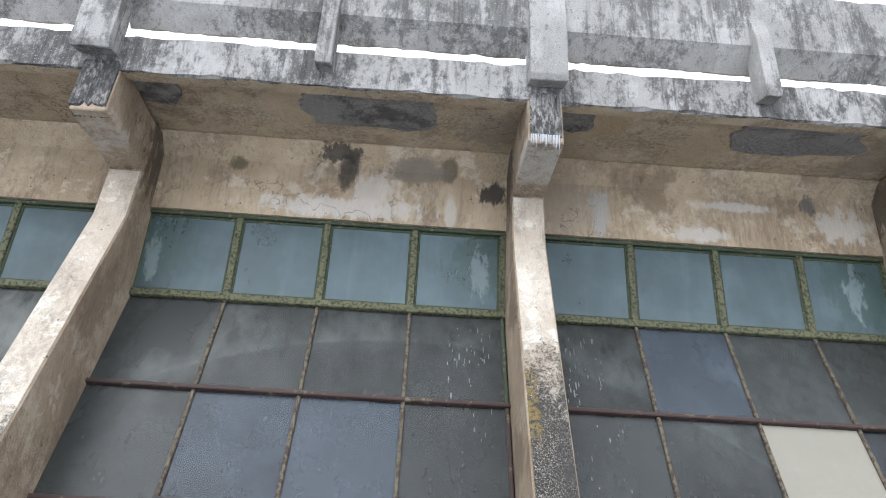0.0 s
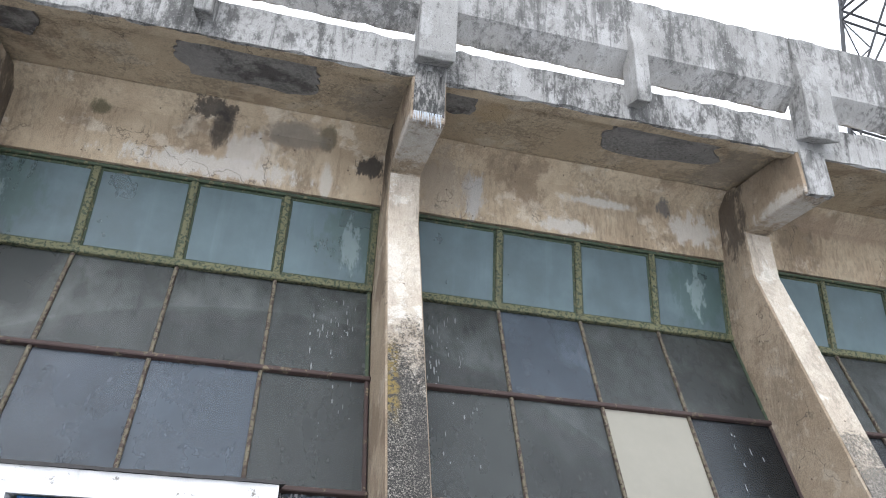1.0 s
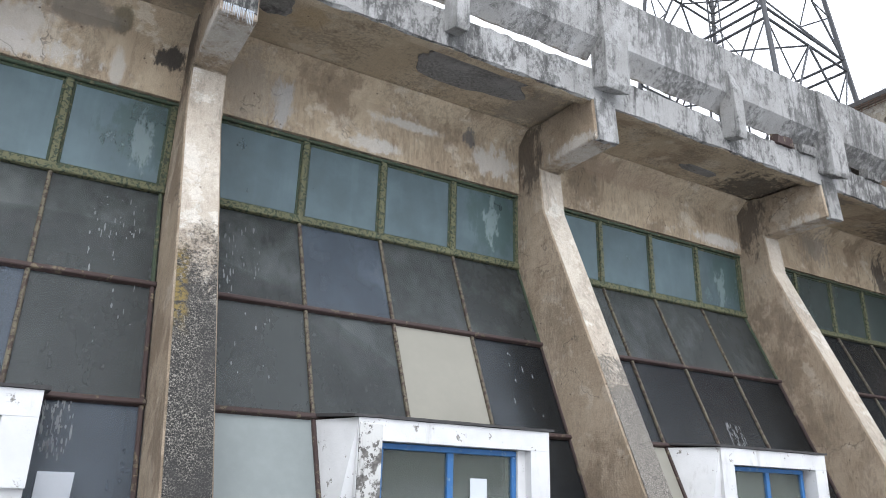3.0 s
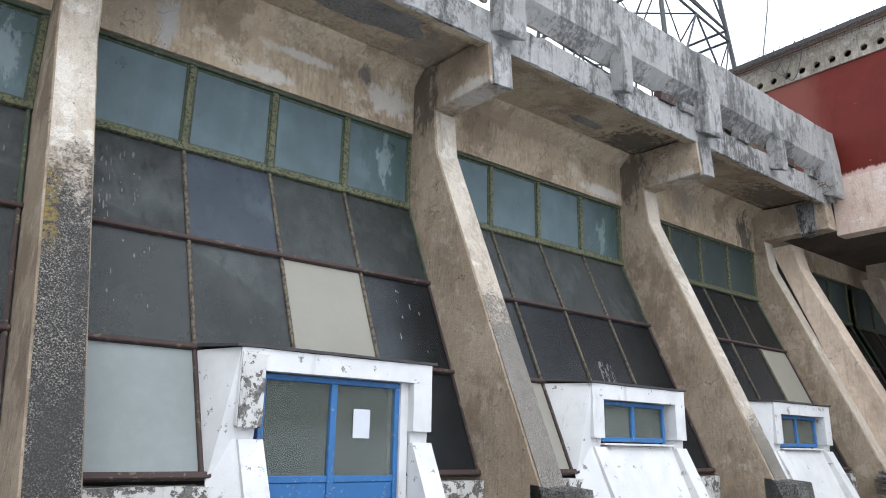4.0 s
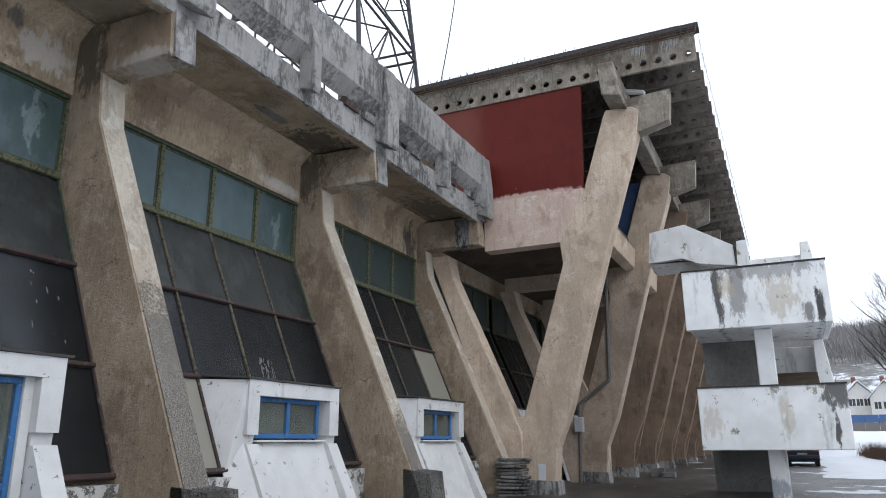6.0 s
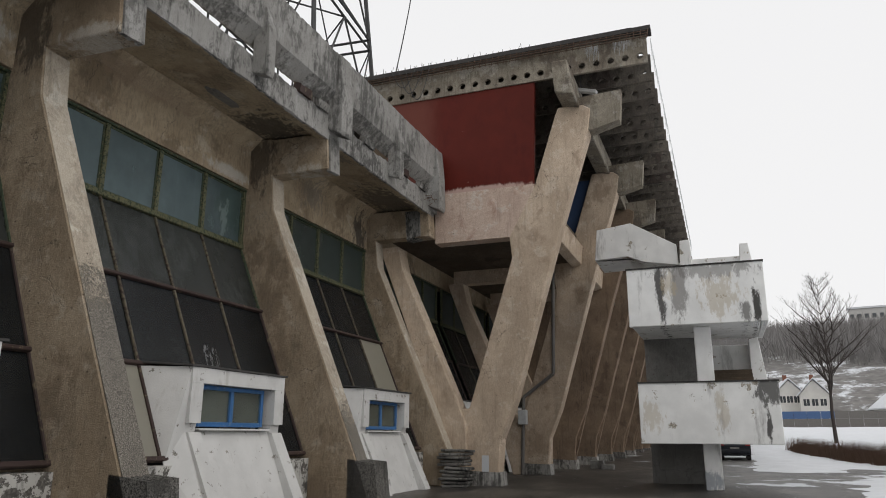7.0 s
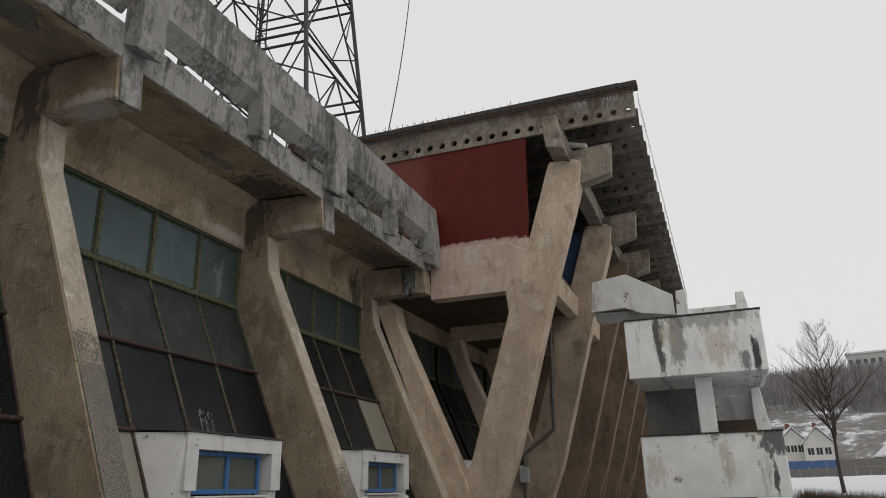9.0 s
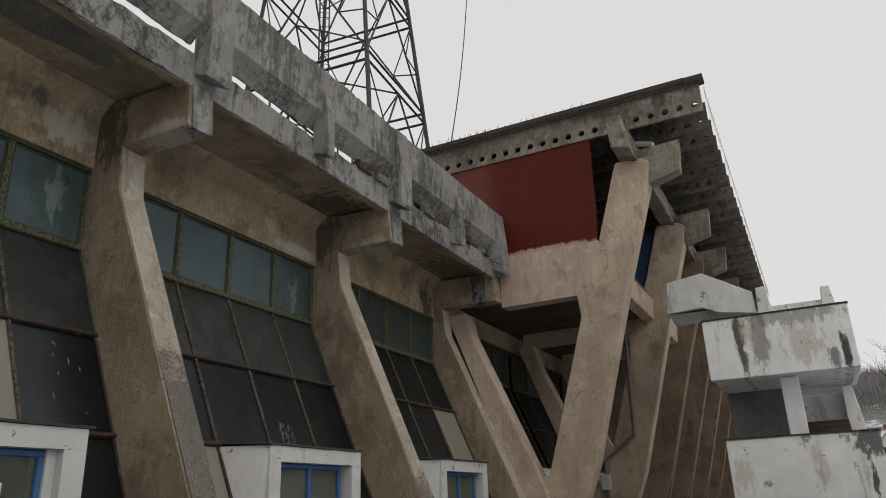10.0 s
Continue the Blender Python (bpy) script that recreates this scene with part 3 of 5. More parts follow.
BARS, FOOT, FOOT_PORCH = [], [], []
for i, x in enumerate(EDGES):
    w = 0.05 if 0 < i < 4 else 0.045
    c = x + (0.045 if i == 0 else -0.045 if i == 4 else 0)
    BARS.append(("mullion", mesh_of("mullion", bar(c - w, c + w, TRANSOM, HEAD, 0.09), M_OLIVE)))
    for e in (-w - 0.012, w + 0.012):
        if EDGES[0] < c + e < EDGES[4]:
            BARS.append(("casement_stile", mesh_of("casement_stile", bar(c + e - 0.02, c + e + 0.02, TRANSOM + 0.06, HEAD - 0.05, 0.055), M_GREEN)))
    w2 = 0.026
    BARS.append(("mullion", mesh_of("mullion", bar(c - w2, c + w2, ROW1, TRANSOM - 0.04, 0.075), M_GREEN if i in (0, 4) else M_WORNBAR)))
    BARS.append(("mullion", mesh_of("mullion", bar(c - w2, c + w2, ROW2, ROW1 - 0.02, 0.075), M_RUST if i in (0, 4) else M_WORNBAR)))
    (BARS if i in (0, 4) else FOOT).append(("mullion", mesh_of("mullion", bar(c - w2, c + w2, SILL, ROW2 - 0.02, 0.075), M_RUST)))
for i in range(4):
    for z in (TRANSOM + 0.085, HEAD - 0.07):
        BARS.append(("casement_rail", mesh_of("casement_rail", bar(EDGES[i] + 0.07, EDGES[i + 1] - 0.07, z - 0.02, z + 0.02, 0.055), M_GREEN)))
for z, h, m in ((HEAD - 0.025, 0.025, M_GREEN), (TRANSOM, 0.055, M_OLIVE), (ROW1, 0.03, M_RUST), (ROW2, 0.03, M_RUST)):
    BARS.append(("transom", mesh_of("transom", bar(COL1, BAY + COL0, z - h, z + h, 0.11, -0.03), m)))
FOOT.append(("transom", mesh_of("transom", bar(COL1, BAY + COL0, SILL - 0.01, SILL + 0.06, 0.1), M_RUST)))
for a, b in ((COL1, 1.97), (4.68, BAY + COL0)):
    FOOT_PORCH.append(("transom", mesh_of("transom", bar(a, b, SILL - 0.01, SILL + 0.06, 0.1), M_RUST)))
FOOT_PORCH.append(("mullion", mesh_of("mullion", bar(FIRST - 0.026, FIRST + 0.026, SILL, ROW2 - 0.02, 0.075), M_RUST)))
PANES = {}
for r, (z0, z1) in enumerate(ROWS):
    for c in range(4):
        for m in (M_GLASS_TOP, M_GLASS_TOP_DIM, M_GLASS, M_GLASS_BLUE, M_GLASS_DARK, M_BEIGE, M_DULL, M_GLASS_CLEAR):
            if (m in (M_GLASS_TOP, M_GLASS_TOP_DIM)) != (r == 0):
                continue
            PANES[r, c, m.name] = mesh_of("pane", slab_between(EDGES[c], EDGES[c + 1], z0, z1, 0.006, 0.0, 0.005), m)
ODD = {(0, 2, 2): M_BEIGE, (0, 3, 0): M_DULL, (-1, 2, 2): M_GLASS_BLUE, (-1, 2, 1): M_GLASS_BLUE, (0, 1, 1): M_GLASS_BLUE, (2, 2, 3): M_BEIGE, (1, 3, 0): M_BEIGE,
       (0, 3, 3): M_GLASS_DARK, (0, 2, 3): M_GLASS_DARK, (-1, 3, 3): M_GLASS_BLUE}
def build_window(k):
    win = thing(f"window_{k + 4}", "tall factory window with flaking green and rusty bars over dirty glass", "window", kind="structure", at=(BAY * k, 0, 0))
    for name, me in BARS + (FOOT_PORCH if k in PORCHES else FOOT):
        ob = new(name, me)
        ob.parent = win
    for r in range(4):
        for c in range(4):
            if r == 3 and c in (1, 2) and k in PORCHES:
                continue
            # darker panes from bay 2 on, and in the two lowest rows of bay 1
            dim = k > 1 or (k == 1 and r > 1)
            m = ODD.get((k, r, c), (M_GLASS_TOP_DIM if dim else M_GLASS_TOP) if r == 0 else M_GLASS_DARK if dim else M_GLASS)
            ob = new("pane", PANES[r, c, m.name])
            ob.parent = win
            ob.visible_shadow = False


for k in BAYS:
    build_window(k)


# ---- columns with their brackets ----
def roughcast():
    k = Net("roughcast")
    tone = k.mix(k.ramp(k.noise(38, 6, rough=0.75), 0.38, 0.62), (0.03, 0.029, 0.027), (0.2, 0.19, 0.175))
    tone = k.mix(k.ramp(k.noise(2.2, 6, (1, 1, 0.5), 0.6), 0.5, 0.66, 0, 0.75), tone, (0.05, 0.048, 0.044))
    return k.done(tone, 0.95, k.noise(60, 7, rough=0.75), 0.9, 0.02, spec=0.2)


M_ROUGH = roughcast()


def build_column():
    col = thing("column", "raked concrete column with a bracket under the gallery", "column", "facade columns")
    shaft = [(0.22, 0.0), (column_y(0.0), 0.0), (column_y(3.0), 3.0), (-0.80, 6.25), (-0.72, 7.03), (-0.62, 7.98), (0.22, 7.98)]
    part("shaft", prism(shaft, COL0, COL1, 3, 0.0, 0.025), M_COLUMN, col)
    # thin front layer, paler than the column's sides
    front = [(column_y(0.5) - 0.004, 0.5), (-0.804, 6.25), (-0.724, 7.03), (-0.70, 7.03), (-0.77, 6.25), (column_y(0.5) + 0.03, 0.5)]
    part("front_render", prism(front, COL0 + 0.02, COL1 - 0.02, 1), M_FRONT, col, "pale front face of the column")
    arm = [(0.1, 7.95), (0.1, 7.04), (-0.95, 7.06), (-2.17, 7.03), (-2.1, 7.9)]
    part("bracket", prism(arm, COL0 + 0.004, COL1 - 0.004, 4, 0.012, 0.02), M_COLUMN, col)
    return col


first_column = build_column()
columns = {0: first_column}
for k in range(-3, 4):
    if k:
        columns[k] = copy_thing(first_column, pose(BAY * k + (0.1 if k < 0 else -0.05 if k == 1 else 0.0), 0.33 if k > 2 else 0.0, 0))


def worn_coat(name, top, spread, lichen):
    """Where the render has worn off to a blackened, pebbly face: it thins out unevenly towards its upper end."""
    k = Net(name)
    tone = k.mix(k.ramp(k.noise(60, 6, rough=0.8), 0.47 if lichen > 0.6 else 0.4, 0.68), (0.03, 0.029, 0.027) if lichen > 0.6 else (0.085, 0.077, 0.066), (0.40, 0.365, 0.315))
    tone = k.mix(k.ramp(k.noise(2.2, 6, (1, 1, 0.5), 0.6), 0.45, 0.62, 0, lichen), tone, (0.045, 0.043, 0.04))
    xyz = k.height()
    if lichen > 0.6:
        side = k.ramp(k.math("ADD", xyz[0], k.math("MULTIPLY", k.noise(5, 5), 0.3)), -0.03, 0.06, 1.0, 0.0)
        span = k.math("MULTIPLY", k.ramp(xyz[2], 3.0, 3.4), k.ramp(xyz[2], 4.0, 4.3, 1, 0))
        spots = k.ramp(k.noise(13, 6, rough=0.7), 0.42, 0.56, 0, 0.95)
        tone = k.mix(k.math("MULTIPLY", k.math("MULTIPLY", side, span), spots), tone, (0.19, 0.14, 0.05))
    k.done(tone, 0.95, k.noise(60, 7, rough=0.75), 0.9, 0.02, spec=0.2)
    deep = k.math("SUBTRACT", top, xyz[2])
    here = k.ramp(k.math("ADD", k.math("MULTIPLY", deep, 0.3), k.math("ADD", k.noise(22, 6, rough=0.8), k.math("MULTIPLY", k.noise(3, 4), spread))), 0.68, 0.95)
    gone = k.n.new("ShaderNodeBsdfTransparent")
    both = k.n.new("ShaderNodeMixShader")
    k.l.new(here, both.inputs[0])
    k.l.new(gone.outputs[0], both.inputs[1])
    k.l.new(k.bsdf.outputs[0], both.inputs[2])
    k.l.new(both.outputs[0], k.out.inputs["Surface"])
    return k.mat


for ob in columns[3].children:
    if ob.name.startswith("bracket"):
        ob.location.y -= 0.33
for k, top, lichen in ((0, 4.3, 0.75), (1, 3.5, 0.15), (2, 1.9, 0.1), (-1, 3.0, 0.2)):
    face = prism([(column_y(0.2) - 0.014, 0.2), (column_y(top + 1.2) - 0.006, top + 1.2), (column_y(top + 1.2) + 0.03, top + 1.2), (column_y(0.2) + 0.03, 0.2)], COL0 + 0.02, COL1 - 0.02, 1)
    part("worn_face", face, worn_coat("worn_face", top, 0.5, lichen), columns[k], "blackened pebbly face where the render has gone")
for k in range(-3, 3):
    part("foot", prism([(-2.9, 0), (-3.6, 0), (-3.5, 0.82), (-2.9, 0.88)], COL0 - 0.0, COL1 + 0.06, 9, 0.05, 0, k + 9), M_ROUGH, columns[k], "crumbling roughcast foot block")

# ---- parapet of the gallery ----
PARAPET = [(-2.0, 8.55), (-2.3, 8.83), (-2.33, 9.8), (-2.14, 9.8), (-2.08, 8.9), (-1.9, 8.62)]


gallery = thing("gallery_parapet", "weathered precast concrete parapet streaked with black mould along the gallery", "parapet", kind="structure")


def build_post(x0, x1, seed, wide):
    out = [(-2.09, 7.98), (-2.42, 7.84), (-2.47, 7.93), (-2.46, 8.85), (-2.36, 9.8), (-2.1, 9.82)] if wide else [(-2.09, 7.96), (-2.44, 7.85), (-2.48, 7.93), (-2.46, 8.85), (-2.35, 9.3), (-2.1, 9.3)]
    part("wide_post" if wide else "slim_post", prism(out, x0, x1, 4, 0.022, 0.012, seed), M_PARAPET, gallery)


for k in range(-3, 3):
    part("panel", prism(PARAPET, BAY * k + COL1, BAY * (k + 1) + COL0, 60, 0.022, seed=k + 20), M_PARAPET, gallery)
    build_post(BAY * k + 2.88, BAY * k + 3.1, k + 50, False)
for k in range(-3, 4):
    build_post(BAY * k + COL0 - 0.01, BAY * k + COL1 + 0.02, k + 70, True)


# ---- white porches with blue windows and a blue door ----
def build_porch(k, door):
    x0, x1 = BAY * k + (1.95 if door else 2.08), BAY * k + 4.71
    name = "entrance_porch" if door else "window_porch"
    porch = thing(name, "white painted porch with a blue double door" if door else "white painted bay box with a small blue window", "porch", "white porches")
    # the near side is splayed out to the mullion, the far side runs straight back
    for foot, front, step in ((BAY * k + FIRST + 0.03, x0 + 0.01, 0.12), (x1 - 0.01, x1 - 0.01, -0.12)):
        bm = bmesh.new()
        line = [(foot, glass_y(2.4) - 0.01, 2.4), (front, -2.0, 2.4), (front, -1.94, 1.38), (front, -2.55, 0.0), (foot, -2.2, 0.0), (foot, glass_y(0.9) - 0.03, 0.9)]
        near = [bm.verts.new(p) for p in line]
        back = [bm.verts.new((p[0] + step, p[1] + 0.02, p[2])) for p in line]
        bm.faces.new(near)
        bm.faces.new(back[::-1])
        for i in range(len(line)):
            j = (i + 1) % len(line)
            bm.faces.new((near[i], near[j], back[j], back[i]))
        part("side_wall", bm, M_WHITE, porch)
    bm = bmesh.new()
    rnd = random.Random(k + 40)
    rim = [(BAY * k + FIRST - 0.02, glass_y(2.45) + 0.02)]
    rim += [(x0 - 0.06 + (x1 - x0 + 0.12) * i / 30, -2.07 + abs(rnd.gauss(0, 0.012))) for i in range(31)]
    rim += [(x1 + 0.05, glass_y(2.45) + 0.02)]
    low = [bm.verts.new((x, y, 2.405 + 0.05 * (y + 2.06) + rnd.uniform(-0.006, 0.004))) for x, y in rim]
    top = [bm.verts.new((x, y, 2.435 + 0.05 * (y + 2.06) + rnd.uniform(-0.004, 0.008))) for x, y in rim]
    bm.faces.new(low[::-1])
    bm.faces.new(top)
    for i in range(len(rim)):
        j = (i + 1) % len(rim)
        bm.faces.new((low[i], low[j], top[j], top[i]))
    part("roof_slab", bm, M_TAR, porch, "dark felt roof with crumbling edge")
    part("lintel", prism([(-2.03, 2.15), (-2.03, 2.40), (-1.6, 2.40), (-1.6, 2.15)], x0, x1, 12, 0.006), M_WHITE, porch)
    for a, b in ((x0, x0 + 0.28), (x1 - 0.30, x1)):
        part("jamb", prism([(-2.028, 1.52), (-2.028, 2.15), (-1.55, 2.15), (-1.55, 1.52)], a, b, 3, 0.004), M_WHITE, porch)
        part("jamb_foot", prism([(-1.93, 1.36), (-1.96, 1.52), (-1.5, 1.52), (-1.5, 1.36)], a + 0.02, b - 0.02, 3, 0.006), M_WHITE, porch)
    wing = [(-1.98, 1.38), (-1.6, 1.38), (-1.6, 0.0), (-2.64, 0.0), (-2.62, 0.05)]
    for a, b in ((x0 + 0.06, x0 + 0.36), (x1 - 0.28, x1 + 0.04)):
        part("wing", prism(wing, a, b, 3, 0.008), M_WHITE, porch)
    lo = 0.04 if door else 1.47
    f0, f1, yf = x0 + 0.34, x1 - 0.42, -1.82
    if not door:
        part("apron", prism([(-1.88, 1.4), (-1.5, 1.4), (-1.5, 0.0), (-2.44, 0.0)], x0 + 0.36, x1 - 0.28, 10, 0.006), M_WHITE, porch)
        part("sill", boxed(x0 + 0.3, x1 - 0.36, -2.0, -1.7, 1.405, 1.44, bevel=0.008), M_WHITE, porch)
    else:
        part("jamb_lining", boxed(f1 + 0.0, x1 - 0.3, -1.9, -1.6, 0.0, 2.15), M_WHITE, porch)
    mid = (f0 + f1) / 2
    fr = part("window_frame", boxed(f0, f1, yf - 0.05, yf + 0.05, 2.07, 2.14, bevel=0.008), M_BLUE, porch)
    for a, b in ((f0, f0 + 0.07), (mid - 0.045, mid + 0.045), (f1 - 0.07, f1)):
        part("stile", boxed(a, b, yf - 0.045, yf + 0.045, lo, 2.07, bevel=0.008), M_BLUE, fr)
    rails = [lo + 0.035] + ([0.93] if door else [])
    for z in rails:
        for a, b in ((f0 + 0.07, mid - 0.045), (mid + 0.045, f1 - 0.07)):
            part("rail", boxed(a, b, yf - 0.04, yf + 0.04, z - 0.04, z + 0.04, bevel=0.008), M_BLUE, fr)
    for a, b in ((f0 + 0.07, mid - 0.045), (mid + 0.045, f1 - 0.07)):
        pane = part("pane", boxed(a, b, yf - 0.004, yf + 0.004, (0.97 if door else lo + 0.07), 2.07), M_GLASS_CLEAR, fr)
        pane.visible_shadow = False
        if door:
            part("door_panel", boxed(a, b, yf - 0.02, yf + 0.02, lo + 0.07, 0.89, bevel=0.006), M_BLUE, fr)
    if k == 0:
        part("peeled_face", prism([(-2.05, 1.5), (-2.05, 2.33), (-1.98, 2.39), (-1.98, 1.5)], x0 + 0.01, x0 + 0.3, 14, 0.02, 0, 77), M_PEEL, porch, "jamb where paint and plaster have peeled off")
    return porch


for k in PORCHES:
    build_porch(k, k <= 0)


# ---- raking frames that carry the grandstand ----
ARM_L = [(-0.3, 6.94), (-0.92, 6.94), (-1.08, 6.22), (-2.905, 2.065), (-3.1, 1.6), (-3.1, 0.0), (-2.75, 0.0), (-2.2, 1.9)]
ARM_R = [(-2.9, 0.0), (-3.95, 0.0), (-4.07, 1.24), (-4.5, 2.27), (-5.91, 7.0), (-6.85, 9.9), (-6.95, 10.6), (-6.75, 10.75), (-6.0, 10.78), (-5.9, 10.55), (-5.24, 8.48), (-4.42, 6.95), (-4.49, 6.31), (-3.16, 2.06), (-2.9, 2.06)]


def build_frame():
    fr = thing("raking_frame", "V-shaped raking concrete frame under the grandstand", "concrete frame", "grandstand frames")
    part("inner_arm", prism(ARM_L, -0.115, 0.52, 1, 0, 0.02), M_FRAME, fr)
    part("outer_arm", prism(ARM_R, 0.0, 0.55, 1, 0, 0.025), M_FRAME, fr)
    part("head_bracket", prism([(-6.35, 10.6), (-6.6, 9.98), (-6.97, 9.95), (-7.76, 10.14), (-7.86, 11.08), (-6.35, 11.0)], 0.03, 0.5, 8, 0.035, 0.0), M_ROOFBEAM, fr)
    return fr


first_frame = build_frame()
first_frame.matrix_basis = pose(V_AT, 0, 0)
frames = [first_frame]
FRAMES_AT = [V_AT, V_AT + BAY] + [29.1 + 5.0 * i for i in range(10)]
for x in FRAMES_AT[1:]:
    frames.append(copy_thing(first_frame, pose(x, 0, 0)))
part("cross_beam", prism([(-2.1, 6.95), (-4.73, 6.95), (-5.23, 8.49), (-2.1, 8.5)], 0.006, 0.5, 6, 0.003), M_PINK, first_frame, "pinkish washed concrete beam")
for f in frames[1:]:
    part("cross_beam", prism([(-0.5, 6.95), (-4.73, 6.95), (-5.23, 8.49), (-0.5, 8.5)], 0.006, 0.5, 1), M_FRAME, f)
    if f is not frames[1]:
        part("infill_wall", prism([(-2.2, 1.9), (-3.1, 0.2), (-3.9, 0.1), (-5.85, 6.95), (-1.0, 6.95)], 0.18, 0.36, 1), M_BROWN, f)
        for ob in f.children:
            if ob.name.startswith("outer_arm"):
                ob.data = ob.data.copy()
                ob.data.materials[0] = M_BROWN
for f in frames:
    # base block, darker than the arms above it
    part("base", prism([(-2.72, 0), (-4.08, 0), (-4.04, 0.36), (-2.72, 0.4)], -0.03, 0.6, 6, 0.02, 0.0, 12), M_EDGE, f, "dark concrete base")
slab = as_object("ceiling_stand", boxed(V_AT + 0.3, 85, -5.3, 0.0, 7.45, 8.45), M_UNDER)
tagged(slab, "concrete floor slab of the grandstand seen from below, shade put into its colour", "ceiling", kind="structure")
for i in range(2):
    b = as_object("tie_beam", prism([(-5.12, 7.25), (-5.44, 7.35), (-5.52, 8.03), (-5.17, 7.97)], FRAMES_AT[i] + 0.5, FRAMES_AT[i + 1], 1, 0, 0.015), M_FRAME)
    tagged(b, "concrete tie beam between two raking frames", "beam", "tie beams")
red = as_object("wall_red", prism([(-0.4, 8.5), (-5.2, 8.5), (-5.3, 11.77), (-0.4, 11.8)], V_AT + 0.06, V_AT + 0.2, 1), M_RED)
tagged(red, "dark red painted sheet wall closing the stand", "wall", kind="structure")
tagged(as_object("wall_stand_back", boxed(V_AT + 0.2, 85, -0.4, 0.2, 8.3, 12.5), M_UNDER), "back wall of the grandstand, shade put into its colour", "wall", kind="structure")
tagged(as_object("wall_blue_panel", boxed(V_AT + 6.2, V_AT + 6.32, -6.0, -0.4, 8.5, 10.6), plain("blue_sheet", (0.03, 0.06, 0.13), 0.5)), "dark blue sheet wall inside the stand", "wall", kind="structure")


# ---- roof of the stand ----
def holed_beam(y0, y1, z0, z1, thick, step, radius):
    """A web with a row of round holes, flanged above and below."""
    bm = bmesh.new()
    n = int(abs(y1 - y0) / step)
    zc = z0 + 0.24
    for i in range(n):
        a, b = y0 - i * step, y0 - (i + 1) * step
        c = (a + b) / 2
        rim = []
        for s in range(16):
            t = s * math.tau / 16
            rim.append((c + radius * math.cos(t), zc + radius * math.sin(t)))
        sq = []
        for s in range(16):
            t = s * math.tau / 16
            u, v = math.cos(t), math.sin(t)
            m = max(abs(u), abs(v))
            sq.append((c + (step / 2) * u / m, zc + 0.2 * v / m))
        sides = []
        for x in (0, thick):
            sides.append(([bm.verts.new((x, *p)) for p in rim], [bm.verts.new((x, *p)) for p in sq]))
        for s in range(16):
            e = (s + 1) % 16
            for inner, outer in sides:
                bm.faces.new((inner[s], inner[e], outer[e], outer[s]))
            bm.faces.new((sides[0][0][s], sides[0][0][e], sides[1][0][e], sides[1][0][s]))
    ye = y0 - n * step
    box(bm, 0, thick, ye, y0, zc + 0.2, z1)
    box(bm, 0, thick, ye, y0, z0, zc - 0.2)
    return bm


roof = thing("grandstand_roof", "cantilevered concrete roof on beams with round holes", "roof", kind="structure")
part("deck", boxed(18.26, 90, -8.2, 4.0, 12.66, 12.8), M_ROOFSHADE, roof)
part("felt", prism([(-8.3, 12.8), (-8.3, 12.87), (4.0, 12.87), (4.0, 12.8)], 18.16, 90, 60, 0.02), M_TAR, roof, "black roofing felt")
part("edge_board", moved(prism([(0.0, 12.72), (0.06, 12.72), (0.06, 12.84), (0.0, 12.84)], -8.75, 4.0, 90, 0.012), Matrix.Translation((18.21, 0, 0)) @ Matrix.Rotation(radians(90), 4, "Z")), M_TAR, roof)
part("edge_strip", boxed(18.16, 18.6, -8.8, -8.2, 12.72, 12.86, bevel=0.01), M_TAR, roof, "dark felt over the roof corner")
bm = bmesh.new()
for i in range(64):
    y = 3.6 - 0.195 * i
    rod(bm, (18.16, y, 12.46), (18.16, y - 0.05, 12.74), 0.014, sides=4)
for z in (12.5, 12.6, 12.68):
    rod(bm, (18.15, 3.8, z), (18.15, -8.7, z), 0.014, sides=4)
part("edge_mesh", bm, M_RUSTSTEEL, roof, "rusted wire mesh hanging at the roof edge")
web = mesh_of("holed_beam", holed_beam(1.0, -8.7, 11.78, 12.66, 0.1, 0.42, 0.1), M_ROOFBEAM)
# beams behind the first get a darker copy, with roof shade painted in
shaded_web = web.copy()
shaded_web.materials[0] = M_ROOFSHADE
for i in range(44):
    ob = new("holed_beam", web if i == 0 else shaded_web)
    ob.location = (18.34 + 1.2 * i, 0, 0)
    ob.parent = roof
for i in range(7):
    st = as_object("roof_girder", prism([(-6.12, 10.80), (-6.64, 10.68), (-6.50, 11.77), (-6.04, 11.77)], V_AT - 1.0 + BAY * i, V_AT + BAY * i + 5.0, 1, 0, 0.03), M_ROOFBEAM)
    tagged(st, "pale concrete girder end resting on the raking frame", "girder", "roof girders")
part("end_post", prism([(-1.6, 7.85), (-2.2, 7.82), (-2.2, 9.85), (-1.6, 9.9)], 17.95, 18.27, 4, 0.02, 0.01), M_PARAPET, gallery)

# ---- stair tower ----
tower = thing("stair_tower", "open concrete stair tower with whitewashed parapets on slim pillars", "stair tower")
TX = 18.4
for z0, z1, y0, y1, nm in ((4.15, 5.7, -7.68, -11.1, "upper"), (1.14, 2.66, -7.8, -11.17, "lower")):
    part("landing_parapet", boxed(TX, TX + 0.16, y1, y0, z0, z1, bevel=0.015), M_STAIR, tower)
    part("landing_slab", boxed(TX + 0.16, 22.0, y1 + 0.1, y0 - 0.05, z0 + 0.02, z0 + 0.2), M_STAIR, tower)
    part("side_parapet", boxed(TX + 0.163, 22.0, y1, y1 + 0.15, z0, z1 - 0.02, bevel=0.012), M_STAIR, tower)
part("pillar", boxed(19.0, 19.42, -9.7, -9.27, 0, 4.16, bevel=0.02), M_STAIR, tower)
